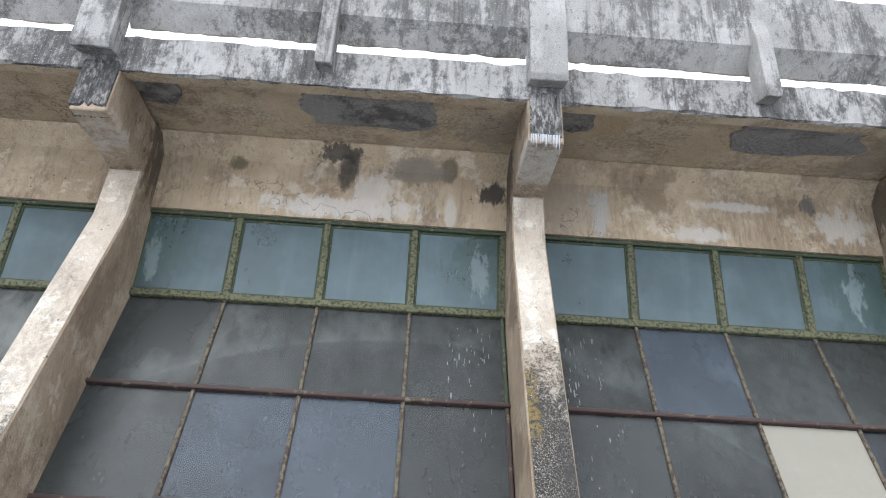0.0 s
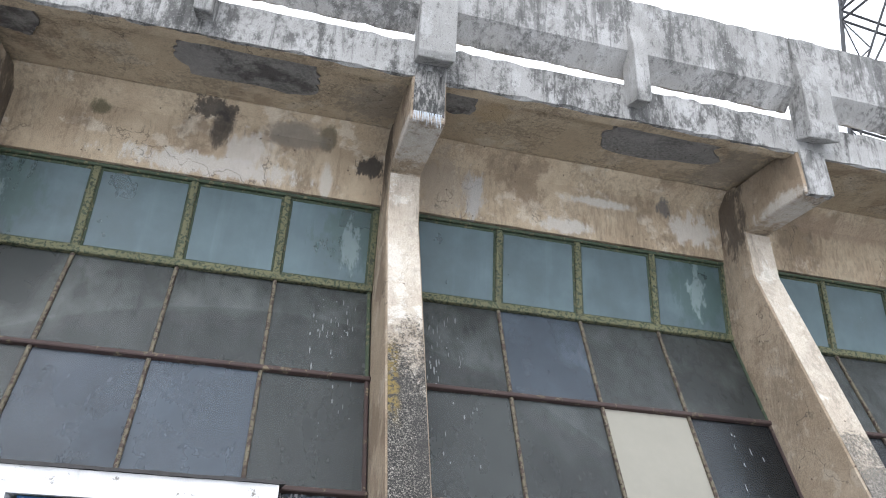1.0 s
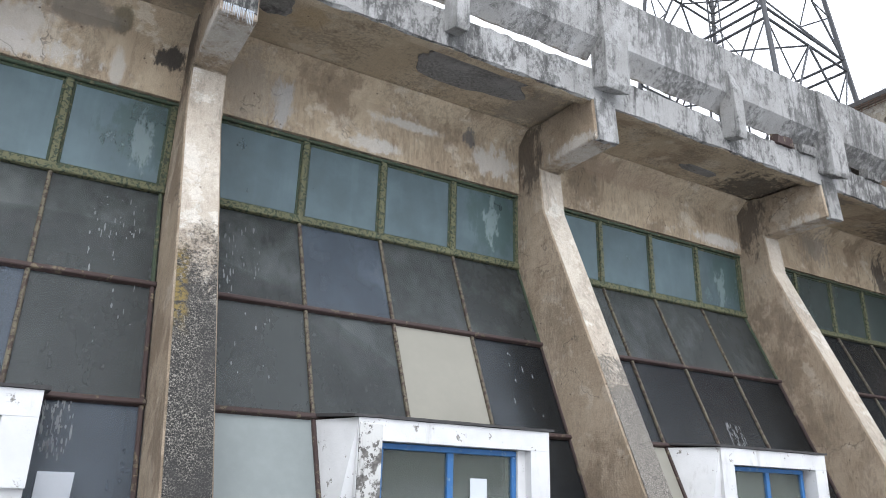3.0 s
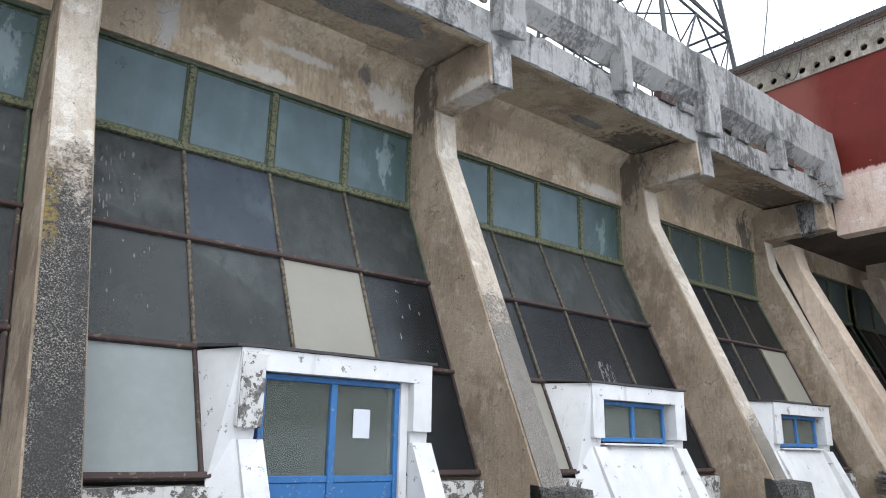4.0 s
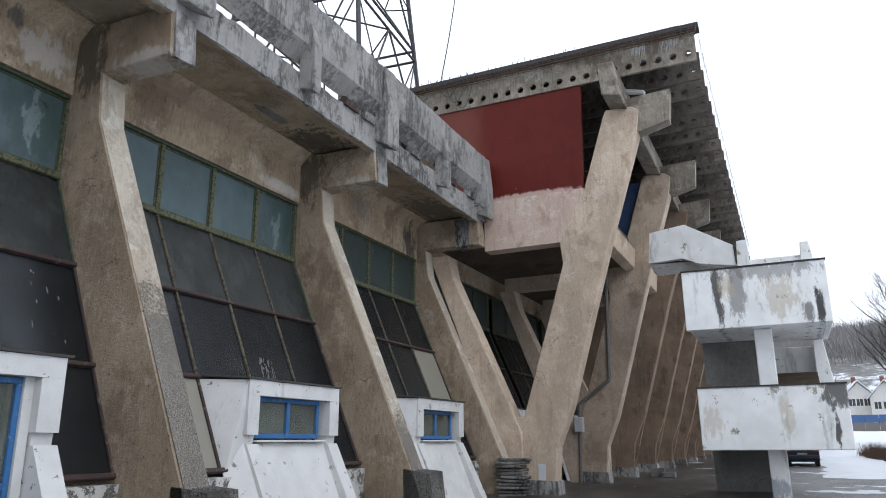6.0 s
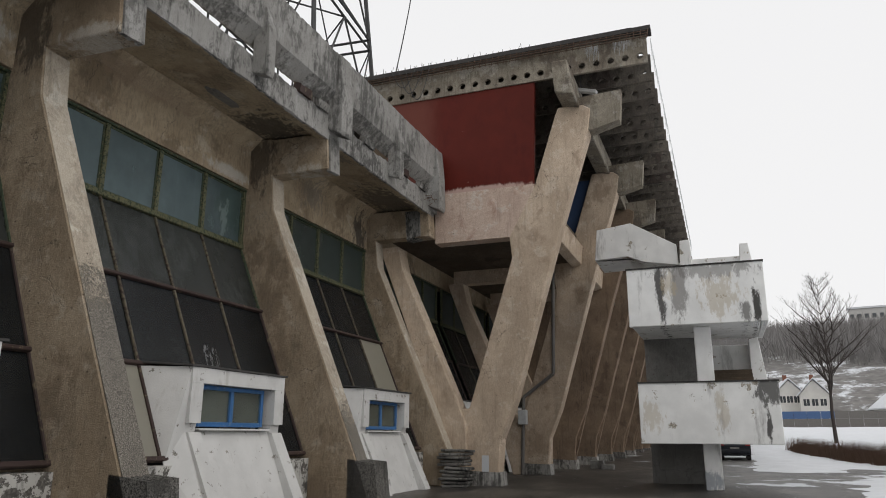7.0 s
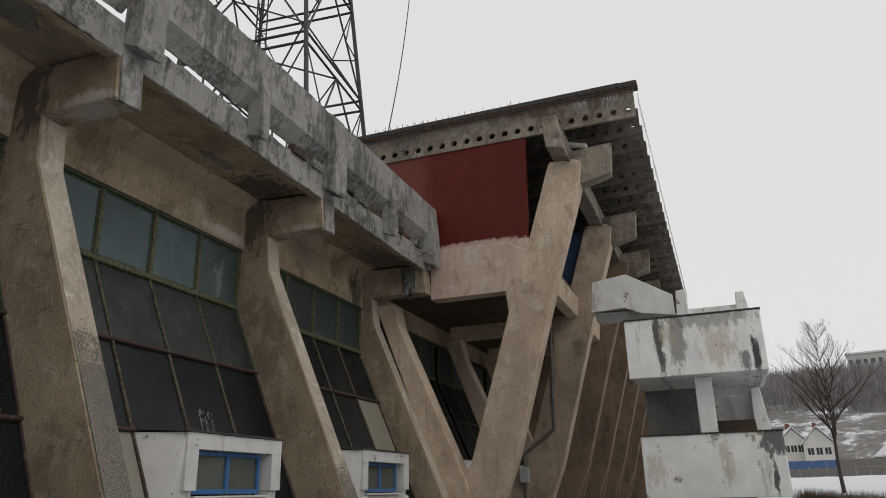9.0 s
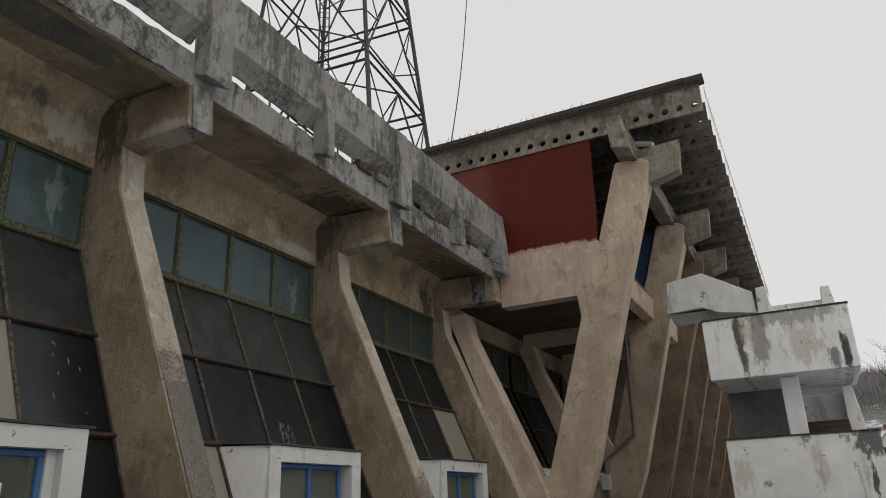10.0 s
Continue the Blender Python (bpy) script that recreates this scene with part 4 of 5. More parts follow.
part("core_wall", boxed(21.4, 21.7, -9.4, -7.75, 0, 6.0), M_SHADE, tower)
bridge = [(-6.4, 7.92), (-7.5, 8.06), (-8.87, 7.22), (-8.9, 6.55), (-7.8, 6.74), (-7.35, 6.96), (-6.3, 6.9)]
part("bridge_parapet", prism(bridge, 22.0, 22.15, 1, 0, 0.012), M_STAIR, tower)
part("bridge_slab", prism([(-6.3, 6.9), (-7.3, 6.94), (-7.8, 6.72), (-9.0, 6.5), (-9.0, 6.62), (-7.8, 6.86), (-6.3, 7.05)], 22.15, 24.0, 1), M_STAIR, tower)
part("top_post", prism([(-8.93, 6.4), (-9.3, 6.4), (-9.28, 7.32), (-8.98, 7.3)], 21.9, 22.3, 1, 0, 0.015), M_STAIR, tower)
part("top_post", prism([(-10.66, 6.3), (-11.05, 6.3), (-10.95, 7.06), (-10.72, 7.06)], 21.9, 22.3, 1, 0, 0.015), M_STAIR, tower)
part("rear_parapet", boxed(22.02, 22.16, -10.7, -9.3, 5.9, 6.7, bevel=0.012), M_STAIR, tower)
part("half_landing_parapet", boxed(22.2, 22.35, -10.85, -9.45, 3.25, 4.0, bevel=0.012), M_STAIR, tower)
part("raking_post", prism([(-10.68, 2.9), (-11.1, 2.9), (-10.95, 4.15), (-10.7, 4.1)], 21.7, 22.2, 1, 0, 0.015), M_STAIR, tower)
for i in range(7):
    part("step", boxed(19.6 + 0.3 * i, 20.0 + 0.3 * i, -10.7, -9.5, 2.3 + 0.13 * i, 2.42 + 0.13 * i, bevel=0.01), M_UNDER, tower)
for z, y0, y1 in ((5.70, -7.66, -11.12), (2.66, -7.78, -11.19)):
    part("coping", boxed(TX - 0.03, TX + 0.19, y1, y0, z, z + 0.035), M_TAR, tower, "dark sheet-metal coping")


# ---- lattice light mast behind the building ----
def build_mast():
    mast = thing("lattice_mast", "tall dark steel lattice floodlight mast behind the building", "mast")
    cx, cy = 35.5, 15.9
    a = radians(35)
    right, deep = Vector((math.sin(a), -math.cos(a), 0)), Vector((math.cos(a), math.sin(a), 0))

    def corner(i, z):
        r = 5.45 + (36.5 - z) * 0.112
        t = radians(15 + 90 * i)
        return Vector((cx, cy, z)) + right * (r * math.cos(t)) + deep * (r * math.sin(t))

    levels = [0.0, 9.5, 19.0, 28.0, 36.2, 44.0]
    for i in range(4):
        part("leg", rod(bmesh.new(), corner(i, 0), corner(i, 44), 0.17, 0.14), M_STEEL, mast)
    for z0, z1 in zip(levels, levels[1:]):
        for i in range(4):
            j = (i + 1) % 4
            mid = (corner(i, z0) + corner(j, z0)) / 2
            for up in (0.0, 0.8):
                part("belt", rod(bmesh.new(), corner(i, z0 + up), corner(j, z0 + up), 0.09), M_STEEL, mast)
            top = (corner(i, z1) + corner(j, z1)) / 2
            part("brace", rod(bmesh.new(), corner(i, z0 + 0.8), top, 0.075), M_STEEL, mast)
            part("brace", rod(bmesh.new(), corner(j, z0 + 0.8), top, 0.075), M_STEEL, mast)
            h = 0.5
            pa = corner(i, z0 + 0.8).lerp(top, h)
            pb = corner(j, z0 + 0.8).lerp(top, h)
            for p, q in ((pa, corner(i, (z0 + z1) / 2)), (pb, corner(j, (z0 + z1) / 2)), (pa, corner(i, z1)), (pb, corner(j, z1))):
                part("strut", rod(bmesh.new(), p, q, 0.05), M_STEEL, mast)
        for i in range(4):
            m0 = (corner(i, z1) + corner((i + 1) % 4, z1)) / 2
            m1 = (corner((i + 1) % 4, z1) + corner((i + 2) % 4, z1)) / 2
            part("diaphragm_bar", rod(bmesh.new(), m0, m1, 0.06), M_STEEL, mast)
    bm = bmesh.new()
    base = Vector((cx, cy, 0)) - right * 1.2
    for s in (-0.35, 0.35):
        rod(bm, base + right * s, base + right * s + Vector((0, 0, 44)), 0.05)
        rod(bm, base + right * s + deep * 0.9, base + right * s + deep * 0.9 + Vector((0, 0, 44)), 0.035)
    for n in range(110):
        z = 0.4 * n
        rod(bm, base - right * 0.35 + Vector((0, 0, z)), base + right * 0.35 + Vector((0, 0, z + (0.35 if n % 4 == 0 else 0))), 0.028, sides=4)
    part("ladder", bm, M_STEEL, mast)


build_mast()


def cable(points, r, name, label, material):
    bm = bmesh.new()
    for a, b in zip(points, points[1:]):
        rod(bm, a, b, r, sides=5)
    return tagged(as_object(name, bm, material), label, "cable")


pts = []
for i in range(25):
    u = i / 24
    pts.append(Vector((18.4, -0.62, 12.9)).lerp(Vector((27.0, 1.75, 30.0)), u) + Vector((0, 0, -1.3 * math.sin(math.pi * u))))
cable(pts, 0.022, "overhead_cable", "thin sagging cable rising from the roof edge", M_STEEL)
for dx, n in ((0.0, 3), (0.25, 5), (0.5, 7)):
    loop = [Vector((18.1, -0.6 - dx - 0.9 * i / 12, 12.9 - (0.7 + dx) * math.sin(math.pi * i / 12))) for i in range(13)]
    cable(loop, 0.012, "loose_wire", "loose thin wire looped under the roof edge", M_STEEL)

# anchor stubs along the roof edge
bm = bmesh.new()
rnd = random.Random(5)
for i in range(30):
    y = 0.6 - 0.2 * i + rnd.uniform(-0.05, 0.05)
    rod(bm, (18.24, y, 12.85), (18.24 + rnd.uniform(-0.05, 0.05), y + rnd.uniform(-0.05, 0.05), 12.97 + rnd.uniform(0, 0.1)), 0.012, 0.006, 4)
part("edge_spikes", bm, M_STEEL, roof, "row of bent steel stubs on the roof edge")


# ---- icicles ----
def icicles(name, spots, seed, label):
    rnd = random.Random(seed)
    bm = bmesh.new()
    for x0, x1, y0, y1, z, n, lo, hi in spots:
        for i in range(n):
            u = (i + rnd.random() * 0.7) / n
            p = Vector((x0 + (x1 - x0) * u, y0 + (y1 - y0) * u, z))
            rod(bm, p + Vector((0, 0, 0.02)), p - Vector((0, 0, rnd.uniform(lo, hi))), 0.008, 0.001, 5)
    ob = as_object(name, bm, M_ICE)
    tagged(ob, label, "icicles", kind="stuff")


icicles("icicles", [(COL0 + 0.04, COL1 - 0.06, -2.19, -2.19, 7.12, 18, 0.06, 0.22)], 3, "short icicles hanging from the broken bracket")
icicles("icicles", [(18.2, 18.2, -6.9, -7.3, 12.5, 12, 0.2, 0.55), (18.2, 18.2, -7.7, -8.2, 12.5, 12, 0.2, 0.5)], 4, "icicles hanging from the roof edge")
icicles("icicles", [(18.5, 44, -8.76, -8.76, 12.66, 90, 0.15, 0.8)], 6, "icicles along the front edge of the stand roof")
icicles("icicles", [(18.42, 18.42, -10.7, -11.05, 4.16, 6, 0.1, 0.5)], 7, "icicles under the stair landing")

# ---- broken bracket faces and scars in the render ----
part("broken_face", prism([(-2.185, 7.12), (-2.145, 7.86), (-2.0, 7.86), (-2.0, 7.12)], COL0 + 0.03, COL1 - 0.03, 18, 0.05, 0, 31), M_BROKEN, columns[0], "broken dark bracket face with bare concrete")
part("broken_face", prism([(-2.20, 7.1), (-2.145, 7.86), (-2.0, 7.86), (-2.0, 7.02)], COL0 + 0.0, COL1 - 0.02, 18, 0.05, 0, 33), M_BROKEN, columns[-1], "broken dark bracket face with bare concrete")
part("broken_face", prism([(-2.22, 7.05), (-2.17, 7.86), (-1.7, 7.86), (-1.75, 6.98)], COL0 - 0.015, COL1 + 0.015, 22, 0.09, 0, 39), M_BROKEN, columns[3], "crumbled dark bracket end with bare concrete")
for k in (1, 2):
    part("loose_render", prism([(-2.205, 7.0), (-2.15, 7.84), (-2.1, 7.84), (-2.1, 7.0)], COL0 + 0.05, COL1 - 0.01, 10, 0.03, 0, 35 + k), M_PARAPET, columns[k], "pale cracked render on the bracket face")


def soffit_z(y):
    return 8.042 + 0.0616 * y


def scar(name, cx, cy, rx, ry, seed, material, parent, label=""):
    """An irregular patch where the render has fallen off the soffit."""
    bm = bmesh.new()
    rim = []
    n = 44
    for i in range(n):
        t = i * math.tau / n
        k = 1 + 0.28 * noise.noise((math.cos(t) * 1.6, math.sin(t) * 1.6, seed)) + 0.10 * noise.noise((math.cos(t) * 6, math.sin(t) * 6, seed + 9))
        sq = (abs(math.cos(t)) ** 4 + abs(math.sin(t)) ** 4) ** -0.25
        x, y = cx + rx * k * sq * math.cos(t), max(-1.8, cy + ry * k * sq * math.sin(t))
        rim.append((x, y))
    lo = [bm.verts.new((x, y, soffit_z(y) - 0.035)) for x, y in rim]
    hi = [bm.verts.new((x, y, soffit_z(y) + 0.02)) for x, y in rim]
    for i in range(n):
        j = (i + 1) % n
        bm.faces.new((lo[i], lo[j], hi[j], hi[i]))
    bm.faces.new(lo)
    return part(name, bm, material, parent, label)


for cx, cy, rx, ry, seed in ((-2.4, -1.35, 0.98, 0.42, 1), (3.85, -1.42, 0.95, 0.42, 2), (0.5, -1.5, 0.3, 0.3, 3), (-5.45, -1.5, 0.3, 0.35, 4), (9.6, -0.9, 0.5, 0.1, 6)):
    scar("render_scar", cx, cy, rx, ry, seed, M_SCAR, sof, "bare concrete where the render fell off")

# ---- stains that were splashed on the panes, and papers on the glass ----
M_SPLASH = plain("dried_splash", (0.17, 0.175, 0.175), 0.8, 0, 0.3, 20)


def splash(x, z, n, seed, parent, spread=0.35, drop=0.5):
    rnd = random.Random(seed)
    bm = bmesh.new()
    for _ in range(n):
        px, pz = x + rnd.uniform(-spread, spread), z + rnd.uniform(-drop, drop)
        w, h = rnd.uniform(0.004, 0.012), abs(rnd.gauss(0.0, 0.035)) + 0.008
        y = glass_y(pz)
        nrm = Vector((0, -1, -LEAN if pz < TRANSOM else 0)).normalized()
        nrm.z = abs(nrm.z)
        d = Vector((0, -LEAN, -1)).normalized()
        ring = []
        for i in range(8):
            t = i * math.tau / 8
            q = Vector((px + w * math.cos(t), y, pz)) + d * (h * math.sin(t)) + nrm * 0.012
            ring.append(bm.verts.new(q))
        bm.faces.new(ring)
    part("dried_splash", bm, M_SPLASH, parent, "dried white splashes on the glass")


wins = {int(o.name.split("_")[1]) - 4: o for o in scene.objects if o.name.startswith("window_") and o.name[7:].isdigit()}
splash(5.2, 4.6, 36, 1, wins[-1], 0.3, 0.6)
splash(5.3, 3.3, 8, 2, wins[-1], 0.2, 0.6)
splash(0.75, 4.5, 44, 3, wins[0], 0.3, 0.6)
splash(0.9, 3.3, 9, 4, wins[0], 0.3, 0.5)
splash(5.1, 3.2, 9, 5, wins[0], 0.25, 0.5)
splash(3.6, 2.7, 60, 6, wins[1], 0.2, 0.2)
splash(4.9, 2.1, 70, 7, wins[-1], 0.15, 0.3)


def notice(x, y, z, w, h, lean=0.0):
    bm = boxed(-w / 2, w / 2, -0.002, 0.002, 0, h)
    ob = as_object("paper_notice", moved(bm, pose(x, y, z, lean)), M_PAPER)
    tagged(ob, "blank white paper notice stuck on the glass", "paper")


notice(3.72, -1.84, 1.42, 0.25, 0.36)
notice(-1.05, glass_y(1.45) - 0.03, 1.4, 0.32, 0.3, 23)
bd = as_object("blue_board", moved(boxed(-0.25, 0.25, -0.01, 0.01, 0, 1.1, bevel=0.01), pose(5.15, -1.2, 0.2, -6, 0, 20)), M_BLUE)
tagged(bd, "blue board leaning inside behind the glass", "board")

# ---- railing on the gallery, seen through the slot ----
rail = thing("steel_railing", "rusty steel railing along the gallery floor", "railing")
for i in range(14):
    x = 7.4 + 0.6 * i
    part("post", rod(bmesh.new(), (x, -1.2, 8.36), (x, -1.2, 9.3), 0.022), M_STEEL, rail)
for z in (8.75, 9.0, 9.28):
    part("rail", rod(bmesh.new(), (7.4, -1.2, z), (15.3, -1.2, z), 0.02), M_STEEL, rail)

# ---- slipped lamp under the roof ----
lamp = thing("roof_lamp", "slipped white tube lamp dangling under the roof", "lamp")
part("housing", moved(boxed(-0.35, 0.35, -0.09, 0.09, -0.06, 0.06, bevel=0.02), pose(19.0, -6.75, 11.5, 0, -20, 80)), M_WHITE, lamp)
part("wire", rod(bmesh.new(), (19.0, -6.6, 11.52), (18.95, -6.6, 12.4), 0.01), M_STEEL, lamp)

# ---- rusted bars and rubble at the broken end of the gallery ----
bars = thing("bent_rebar", "tangle of bent rusty reinforcing bars at the broken slab end", "rebar")
rnd = random.Random(17)
for i in range(9):
    p = Vector((17.3 + 0.1 * i, -2.15, 8.0 + rnd.uniform(-0.15, 0.2)))
    bm = bmesh.new()
    d = Vector((rnd.uniform(-0.4, 0.4), -1, rnd.uniform(-0.6, 0.5))).normalized()
    for _ in range(5):
        q = p + d * rnd.uniform(0.05, 0.1)
        rod(bm, p, q, 0.009, sides=5)
        d = (d + Vector((rnd.gauss(0, 0.5), rnd.gauss(0, 0.3), rnd.gauss(-0.25, 0.4)))).normalized()
        p = q
    part("bar", bm, M_RUSTSTEEL, bars)
for x, sd in ((16.9, 3), (15.6, 5), (13.4, 7), (11.15, 11), (10.4, 5)):
    lump = as_object("broken_lump", prism([(-2.0, 8.30), (-2.2, 8.28), (-2.24, 8.46), (-2.05, 8.52)], x, x + 0.5, 6, 0.05, 0, sd), M_RUST if sd == 5 else M_BROKEN)
    tagged(lump, "broken lump of concrete on the gallery edge", "rubble", "gallery rubble")

# ---- drainpipe, meter box and tile stack by the frames ----
pipe = thing("drainpipe", "grey bent drainpipe on the raking frame", "pipe")
P = [(24.2, -4.42, 7.25), (24.2, -4.3, 3.45), (24.2, -3.2, 2.65), (24.2, -3.1, 0.0)]
for a, b in zip(P, P[1:]):
    part("pipe_length", rod(bmesh.new(), a, b, 0.06, sides=10), plain("pipe_grey", (0.16, 0.15, 0.14), 0.5), pipe, smooth=False)
mb = as_object("meter_box", boxed(23.9, 24.15, -3.35, -3.05, 1.7, 2.2, bevel=0.02), plain("box_grey", (0.45, 0.46, 0.46), 0.5))
tagged(mb, "small grey meter box beside the drainpipe", "meter box")
wb = as_object("paper_notice", boxed(V_AT - 0.004, V_AT + 0.002, -3.72, -3.52, 0.35, 0.8), M_PAPER)
tagged(wb, "pale sheet fixed to the frame's foot", "paper")
stack = thing("tile_stack", "stack of old grey roof sheets beside the frame's foot", "stack")
rnd = random.Random(8)
for i in range(11):
    part("sheet", moved(boxed(-0.3 + rnd.uniform(0, 0.12), 0.3, -0.42, 0.42 - rnd.uniform(0, 0.15), 0, 0.07, bevel=0.02), pose(17.6 + rnd.uniform(-0.06, 0.06), -3.0 + rnd.uniform(-0.08, 0.08), 0.09 * i, rnd.uniform(-2.5, 2.5), rnd.uniform(-2, 2), rnd.uniform(-9, 9))), M_BROKEN, stack)

for x, y, w, z in ((V_AT + 11.3, -4.5, 0.55, 0.34), (V_AT + 11.0, -5.0, 0.5, 0.2)):
    blk = as_object("concrete_block", prism([(y, 0), (y - w, 0), (y - w, z), (y, z)], x, x + 0.35, 3, 0.01, 0.012, 3), M_SHADE)
    tagged(blk, "loose pale concrete block lying at a frame's foot", "block", "loose blocks")

# unseen snow added before the facade, under and behind the viewer, to brighten the soffit
bm = bmesh.new()
grid = {}
for i in range(61):
    for j in range(41):
        x, y = -45 + 0.95 * i, -5.2 - 1.3 * j
        if i == 60 or j == 0:
            x, y = x + 0.8 * noise.noise((i * 0.4, j * 0.4, 1)), y + 0.8 * noise.noise((i * 0.4, j * 0.4, 4))
        h = 0.05 + 0.05 * noise.noise((x * 0.5, y * 0.5, 6))
        rim = i in (0, 60) or j in (0, 40)
        grid[i, j] = bm.verts.new((x, y, ground_height(x, y) + (-0.02 if rim else h)))
for i in range(60):
    for j in range(40):
        bm.faces.new((grid[i, j], grid[i + 1, j], grid[i + 1, j + 1], grid[i, j + 1]))
tagged(as_object("snow_field", bm, M_SNOW, smooth=True), "unseen snow added before the facade to brighten the soffit", "snow", kind="stuff")

# ---- yard: snow, hedge, tree, car, houses, woods ----
bm = bmesh.new()
nx, ny = 150, 70
rows_ = []
for i in range(nx + 1):
    row = []
    for j in range(ny + 1):
        x, y = 10 + 110 * (i / nx) ** 1.6, -10.7 - 70 * (j / ny) ** 1.5
        near = (-y - 12.4 - 0.25 * (x - 18.8)) / 1.2 if x < 36 else -2.0
        far = min((x - 31.0) / 4.0, (-y - 11.0) / 0.8)
        edge_ = min(1.0, max(-1.6, near, far, (-y - 19.0) / 2.0))
        h = 0.13 * (noise.fractal((x * 0.3, y * 0.3, 2.0), 0.8, 2.0, 5) * 0.9 + 0.7 * edge_ + 0.05)
        row.append((x, y, ground_height(x, y) + max(h, -0.05), h > -0.02))
    rows_.append(row)
made = {}


def snow_vert(i, j):
    if (i, j) not in made:
        made[i, j] = bm.verts.new(rows_[i][j][:3])
    return made[i, j]


for i in range(nx):
    for j in range(ny):
        if sum(rows_[a][b][3] for a in (i, i + 1) for b in (j, j + 1)) >= 1:
            bm.faces.new((snow_vert(i, j), snow_vert(i + 1, j), snow_vert(i + 1, j + 1), snow_vert(i, j + 1)))
tagged(as_object("snow_cover", bm, M_SNOW, smooth=True), "patchy trodden snow lying over the yard", "snow", kind="stuff")

rnd = random.Random(11)
vs, fs = [], []
for _ in range(5200):
    u = rnd.random()
    x, y = 28 + 30 * u, -17.7 + 3.4 * u + rnd.uniform(-0.7, 0.7)
    g = ground_height(x, y)
    h = rnd.uniform(0.5, 1.15)
    dx, dy, w = rnd.uniform(-0.25, 0.25), rnd.uniform(-0.25, 0.25), rnd.uniform(0.012, 0.03)
    b = len(vs)
    vs += [(x - w, y, g), (x + w, y + w, g), (x + dx, y + dy, g + h)]
    fs.append((b, b + 1, b + 2))
me = bpy.data.meshes.new("hedge")
me.from_pydata(vs, [], fs)
me.materials.append(plain("hedge_twigs", (0.13, 0.078, 0.052), 0.95, 0, 0.5, 3))
tagged(new("hedge", me), "low brown leafless hedge along the snowy yard", "hedge", kind="stuff")


def bare_tree(x, y, height, seed):
    rnd = random.Random(seed)
    tree = thing("bare_tree", "leafless winter tree with a dense spreading crown", "tree", at=(x, y, ground_height(x, y) - 0.1))
    trunk, crown = bmesh.new(), bmesh.new()

    def grow(p, d, length, r, level):
        """A limb that bends upwards and sends out side shoots along its length."""
        steps = 7 if level == 1 else 5 if level == 2 else 3
        for n in range(steps):
            d = (d + Vector((rnd.gauss(0, 0.09), rnd.gauss(0, 0.09), 0.07))).normalized()
            q = p + d * (length / steps)
            r2 = max(0.006, r * (1 - 0.75 / steps))
            rod(crown, p, q, r, r2, 5 if level < 3 else 3)
            p, r = q, r2
            if level < 5 and (n or level > 1):
                for _ in range(2 if level < 3 else 1):
                    t = rnd.uniform(0, math.tau)
                    out = Vector((math.cos(t), math.sin(t), rnd.uniform(0.1, 0.7)))
                    grow(p, (d * 0.75 + out.normalized() * 0.7).normalized(), length * rnd.uniform(0.32, 0.5) * (1.15 - 0.5 * n / steps), max(0.006, r * 0.5), level + 1)

    p, n_up = Vector((0, 0, 0)), 16
    for n in range(n_up):
        u = n / n_up
        q = p + Vector((rnd.gauss(0, 0.05), rnd.gauss(0, 0.06), height * 0.95 / n_up))
        rod(trunk if u < 0.4 else crown, p, q, height * 0.0115 * (1 - u) ** 1.2 + 0.008, height * 0.0115 * (1 - u - 1 / n_up) ** 1.2 + 0.008, 8)
        p = q
        if u > 0.2:
            for j in range(2):
                t = n * 2.4 + j * 2.9
                grow(p, Vector((math.cos(t), math.sin(t), rnd.uniform(0.6, 1.1))).normalized(), height * 0.5 * (1.08 - u) * rnd.uniform(0.8, 1.15), height * 0.0075 * (1.1 - u) + 0.006, 2)
    part("trunk", trunk, M_BARK, tree)
    part("crown", crown, M_BARK, tree, "fine bare branches")


bare_tree(70.0, -18.4, 14.6, 4)


def build_car(x, y):
    car = thing("parked_car", "dark hatchback car parked in the snow, seen from behind", "car", at=(x, y, ground_height(x, y)))
    paint = plain("dark_car_paint", (0.012, 0.014, 0.02), 0.25, 0.2, 0.1, 3, 0.0)
    out = [(-0.0, 0.24), (0.0, 0.85), (0.25, 0.98), (0.75, 1.45), (2.1, 1.47), (2.9, 0.98), (4.0, 0.82), (4.1, 0.24)]
    body = prism(out, -0.83, 0.83, 4, 0, 0.06)
    part("body", moved(body, Matrix(((0, 1, 0, 0), (1, 0, 0, 0), (0, 0, 1, 0), (0, 0, 0, 1)))), paint, car)
    gl = moved(prism([(0.235, 1.0), (0.70, 1.41), (0.74, 1.41), (0.28, 1.0)], -0.66, 0.66, 1), Matrix(((0, 1, 0, -0.02), (1, 0, 0, 0), (0, 0, 1, 0), (0, 0, 0, 1))))
    part("rear_window", gl, plain("dark_glass", (0.01, 0.012, 0.014), 0.08, 0, 0.1), car)
    for s in (-1, 1):
        part("tail_light", boxed(-0.03, 0.1, s * 0.68 - 0.12, s * 0.68 + 0.12, 0.78, 0.95, bevel=0.02), plain("tail_red", (0.25, 0.01, 0.01), 0.3), car)
        for wx in (0.75, 3.3):
            part("wheel", rod(bmesh.new(), (wx, s * 0.6, 0.31), (wx, s * 0.82, 0.31), 0.31, sides=18), M_TAR, car)
    part("bumper", boxed(-0.06, 0.2, -0.8, 0.8, 0.36, 0.58, bevel=0.04), paint, car)
    part("plate", boxed(-0.075, -0.055, -0.24, 0.24, 0.62, 0.71), M_PARAPET, car)


build_car(43.5, -10.15)


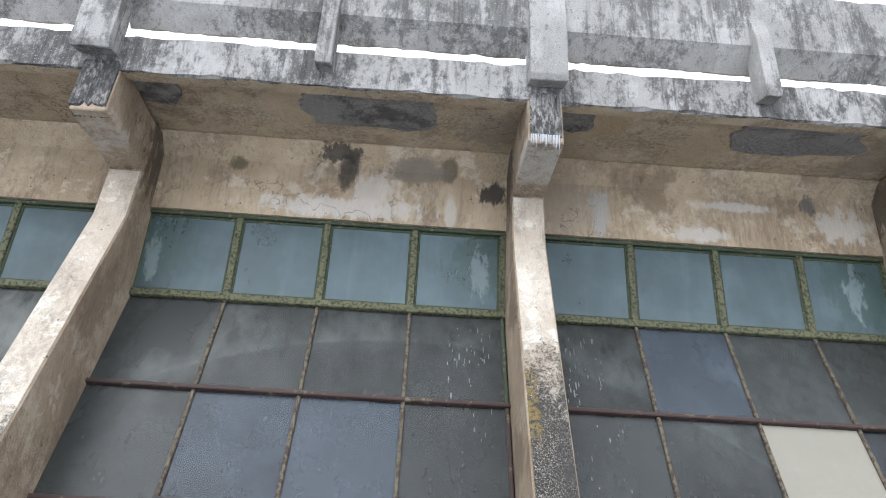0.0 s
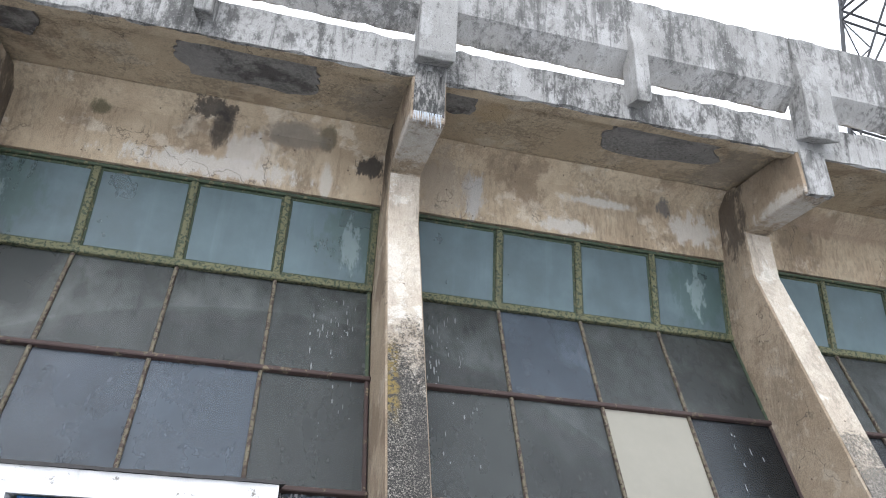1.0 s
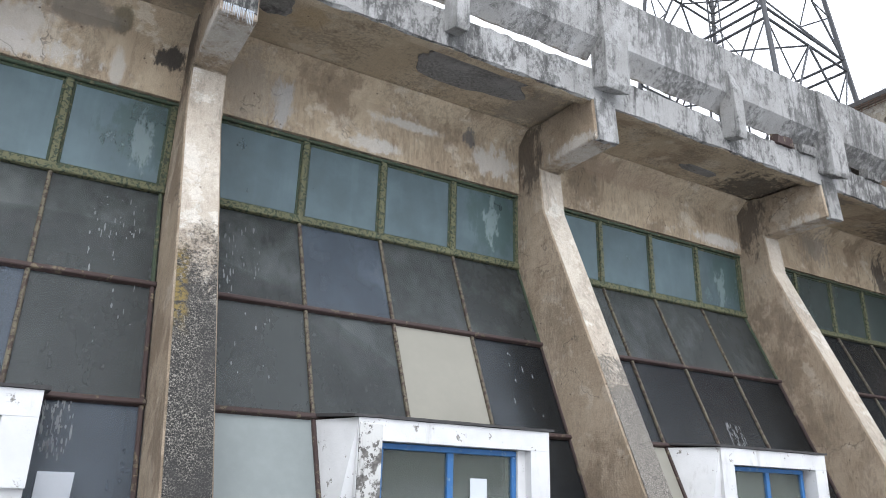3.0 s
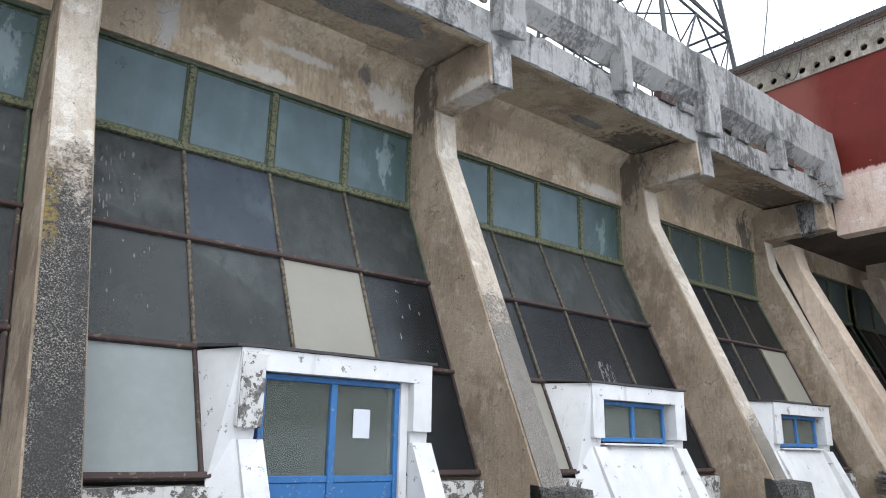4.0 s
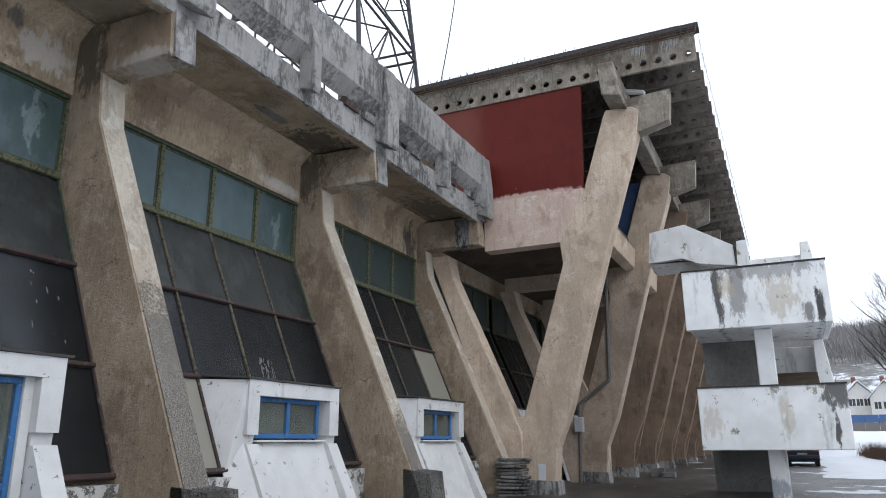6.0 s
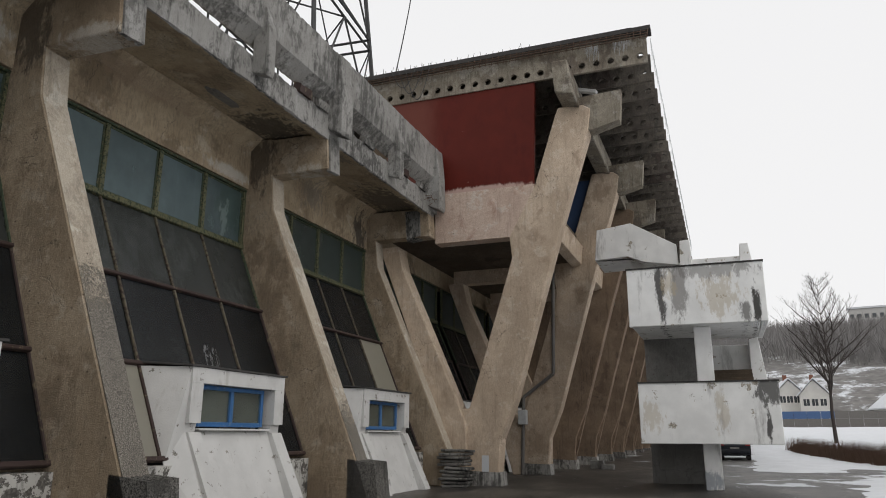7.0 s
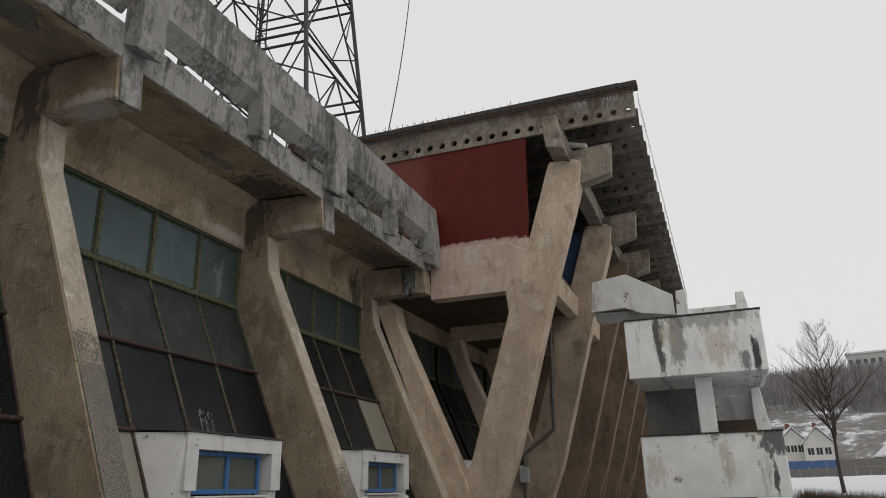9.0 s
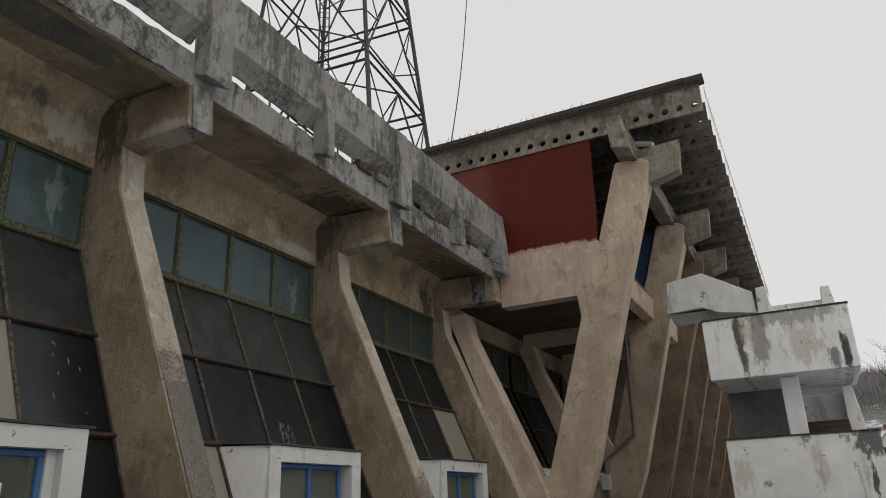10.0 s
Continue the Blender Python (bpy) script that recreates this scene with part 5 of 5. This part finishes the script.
def build_house(x, y, w, d, eaves, ridge, ang, label, storeys=1):
    h = thing("house", label, "house", "houses under the hill", at=(x, y, ground_height(x, y) - 1.2))
    h.rotation_euler = (0, 0, radians(ang))
    wallm = plain("house_plaster", (0.62, 0.60, 0.56), 0.9, 0, 0.2, 0.6)
    out = [(-w / 2, 0), (-w / 2, eaves), (0, ridge - 0.25), (w / 2, eaves), (w / 2, 0)]
    part("wall", prism(out, 0, d, 1), wallm, h)
    for s in (-1, 1):
        rf = [(s * (w / 2 + 0.5), eaves - 0.35), (0, ridge), (0, ridge + 0.22), (s * (w / 2 + 0.5), eaves - 0.1)]
        part("roof", prism(rf, -0.5, d + 0.5, 1), M_SNOW, h, "snow-covered roof slope")
    for i in range(3):
        yy = (i - 1) * w * 0.28
        for zz in ([2.2, eaves - 1.4] if eaves > 4.5 else [eaves - 1.8]):
            wn_ = part("window", boxed(-0.05, 0.05, yy - 0.5, yy + 0.5, zz - 0.6, zz + 0.6), plain("house_window", (0.05, 0.055, 0.06), 0.2), h)
            part("frame", boxed(-0.08, -0.051, yy - 0.04, yy + 0.04, zz - 0.6, zz + 0.6), wallm, wn_)
    part("chimney", boxed(d * 0.4, d * 0.4 + 0.7, -0.35, 0.35, ridge - 0.4, ridge + 1.0), plain("brickwork", (0.2, 0.09, 0.06), 0.9), h)


build_house(152, -21.2, 4.4, 9, 6.6, 9.0, 4, "white gabled house with a snowy roof")
build_house(150, -25.2, 5.0, 9, 6.4, 9.3, -3, "second pale gabled house with a snowy roof")
build_house(146, -43.5, 9.0, 12, 4.0, 7.5, 20, "low house under deep roof snow")
fence = thing("yard_fence", "long grey fence with blue panels at the foot of the hill", "fence")
for i in range(26):
    y = -8 - 2.0 * i
    g = ground_height(132, y)
    part("grey_panel", boxed(132, 132.1, y - 1.96, y, g - 0.3, g + 1.3), plain("fence_grey", (0.17, 0.16, 0.15), 0.9) if i == 0 else bpy.data.materials["fence_grey"], fence)
    part("blue_panel" if i < 9 else "upper_panel", boxed(132.0, 132.08, y - 1.96, y, g + 1.32, g + 2.5), (plain("fence_blue", (0.06, 0.12, 0.26), 0.6) if i == 0 else bpy.data.materials["fence_blue"]) if i < 9 else bpy.data.materials["fence_grey"], fence)
hb = thing("hilltop_building", "long pale flat-roofed building on the hilltop", "building", at=(372, -88, 0))
hb.rotation_euler = (0, 0, radians(-10))
part("wall", boxed(0, 14, -45, 22, 36, 58), plain("far_plaster", (0.58, 0.57, 0.55), 0.9), hb)
part("roof", boxed(-0.5, 14.5, -45.5, 22.5, 58, 58.8), M_SNOW, hb)
for i in range(22):
    part("window", boxed(-0.1, 0.05, -43 + 3 * i, -41.4 + 3 * i, 53.5, 55.5), plain("far_window", (0.09, 0.1, 0.11), 0.3) if i == 0 else bpy.data.materials["far_window"], hb)

# bare woods on the slopes: thin upright sprays of twigs
rnd = random.Random(21)
vs, fs = [], []
for _ in range(9000):
    a = rnd.uniform(-0.42, 0.12) if rnd.random() < 0.75 else rnd.uniform(-math.pi, math.pi)
    r = 152 + 260 * rnd.random() ** 1.4
    x, y = r * math.cos(a), r * math.sin(a)
    if abs(x - 155) < 14 and -50 < y < -12:
        continue
    if noise.noise((x * 0.02, y * 0.02, 7)) < -0.3:
        continue
    g = ground_height(x, y) - 0.5
    h = rnd.uniform(5, 11)
    for s in range(9):
        lx, ly, lz = rnd.gauss(0, h * 0.18), rnd.gauss(0, h * 0.18), rnd.uniform(0.55, 1.0) * h
        w = 0.10 + 0.02 * rnd.random()
        b0 = len(vs)
        bx, by, bz = lx * 0.15, ly * 0.15, (0.0 if s == 0 else rnd.uniform(0.2, 0.5) * h)
        vs += [(x + bx, y + by - w, g + bz), (x + bx, y + by + w, g + bz), (x + lx, y + ly, g + lz)]
        fs.append((b0, b0 + 1, b0 + 2))
me = bpy.data.meshes.new("far_woods")
me.from_pydata(vs, [], fs)
# twigs far paler than bark: distance haze is put into the colour
me.materials.append(plain("far_bark", (0.25, 0.24, 0.235), 0.95, 0, 0.4, 0.2))
tagged(new("far_woods", me), "bare winter woods on the snowy hillside", "woods", kind="stuff")
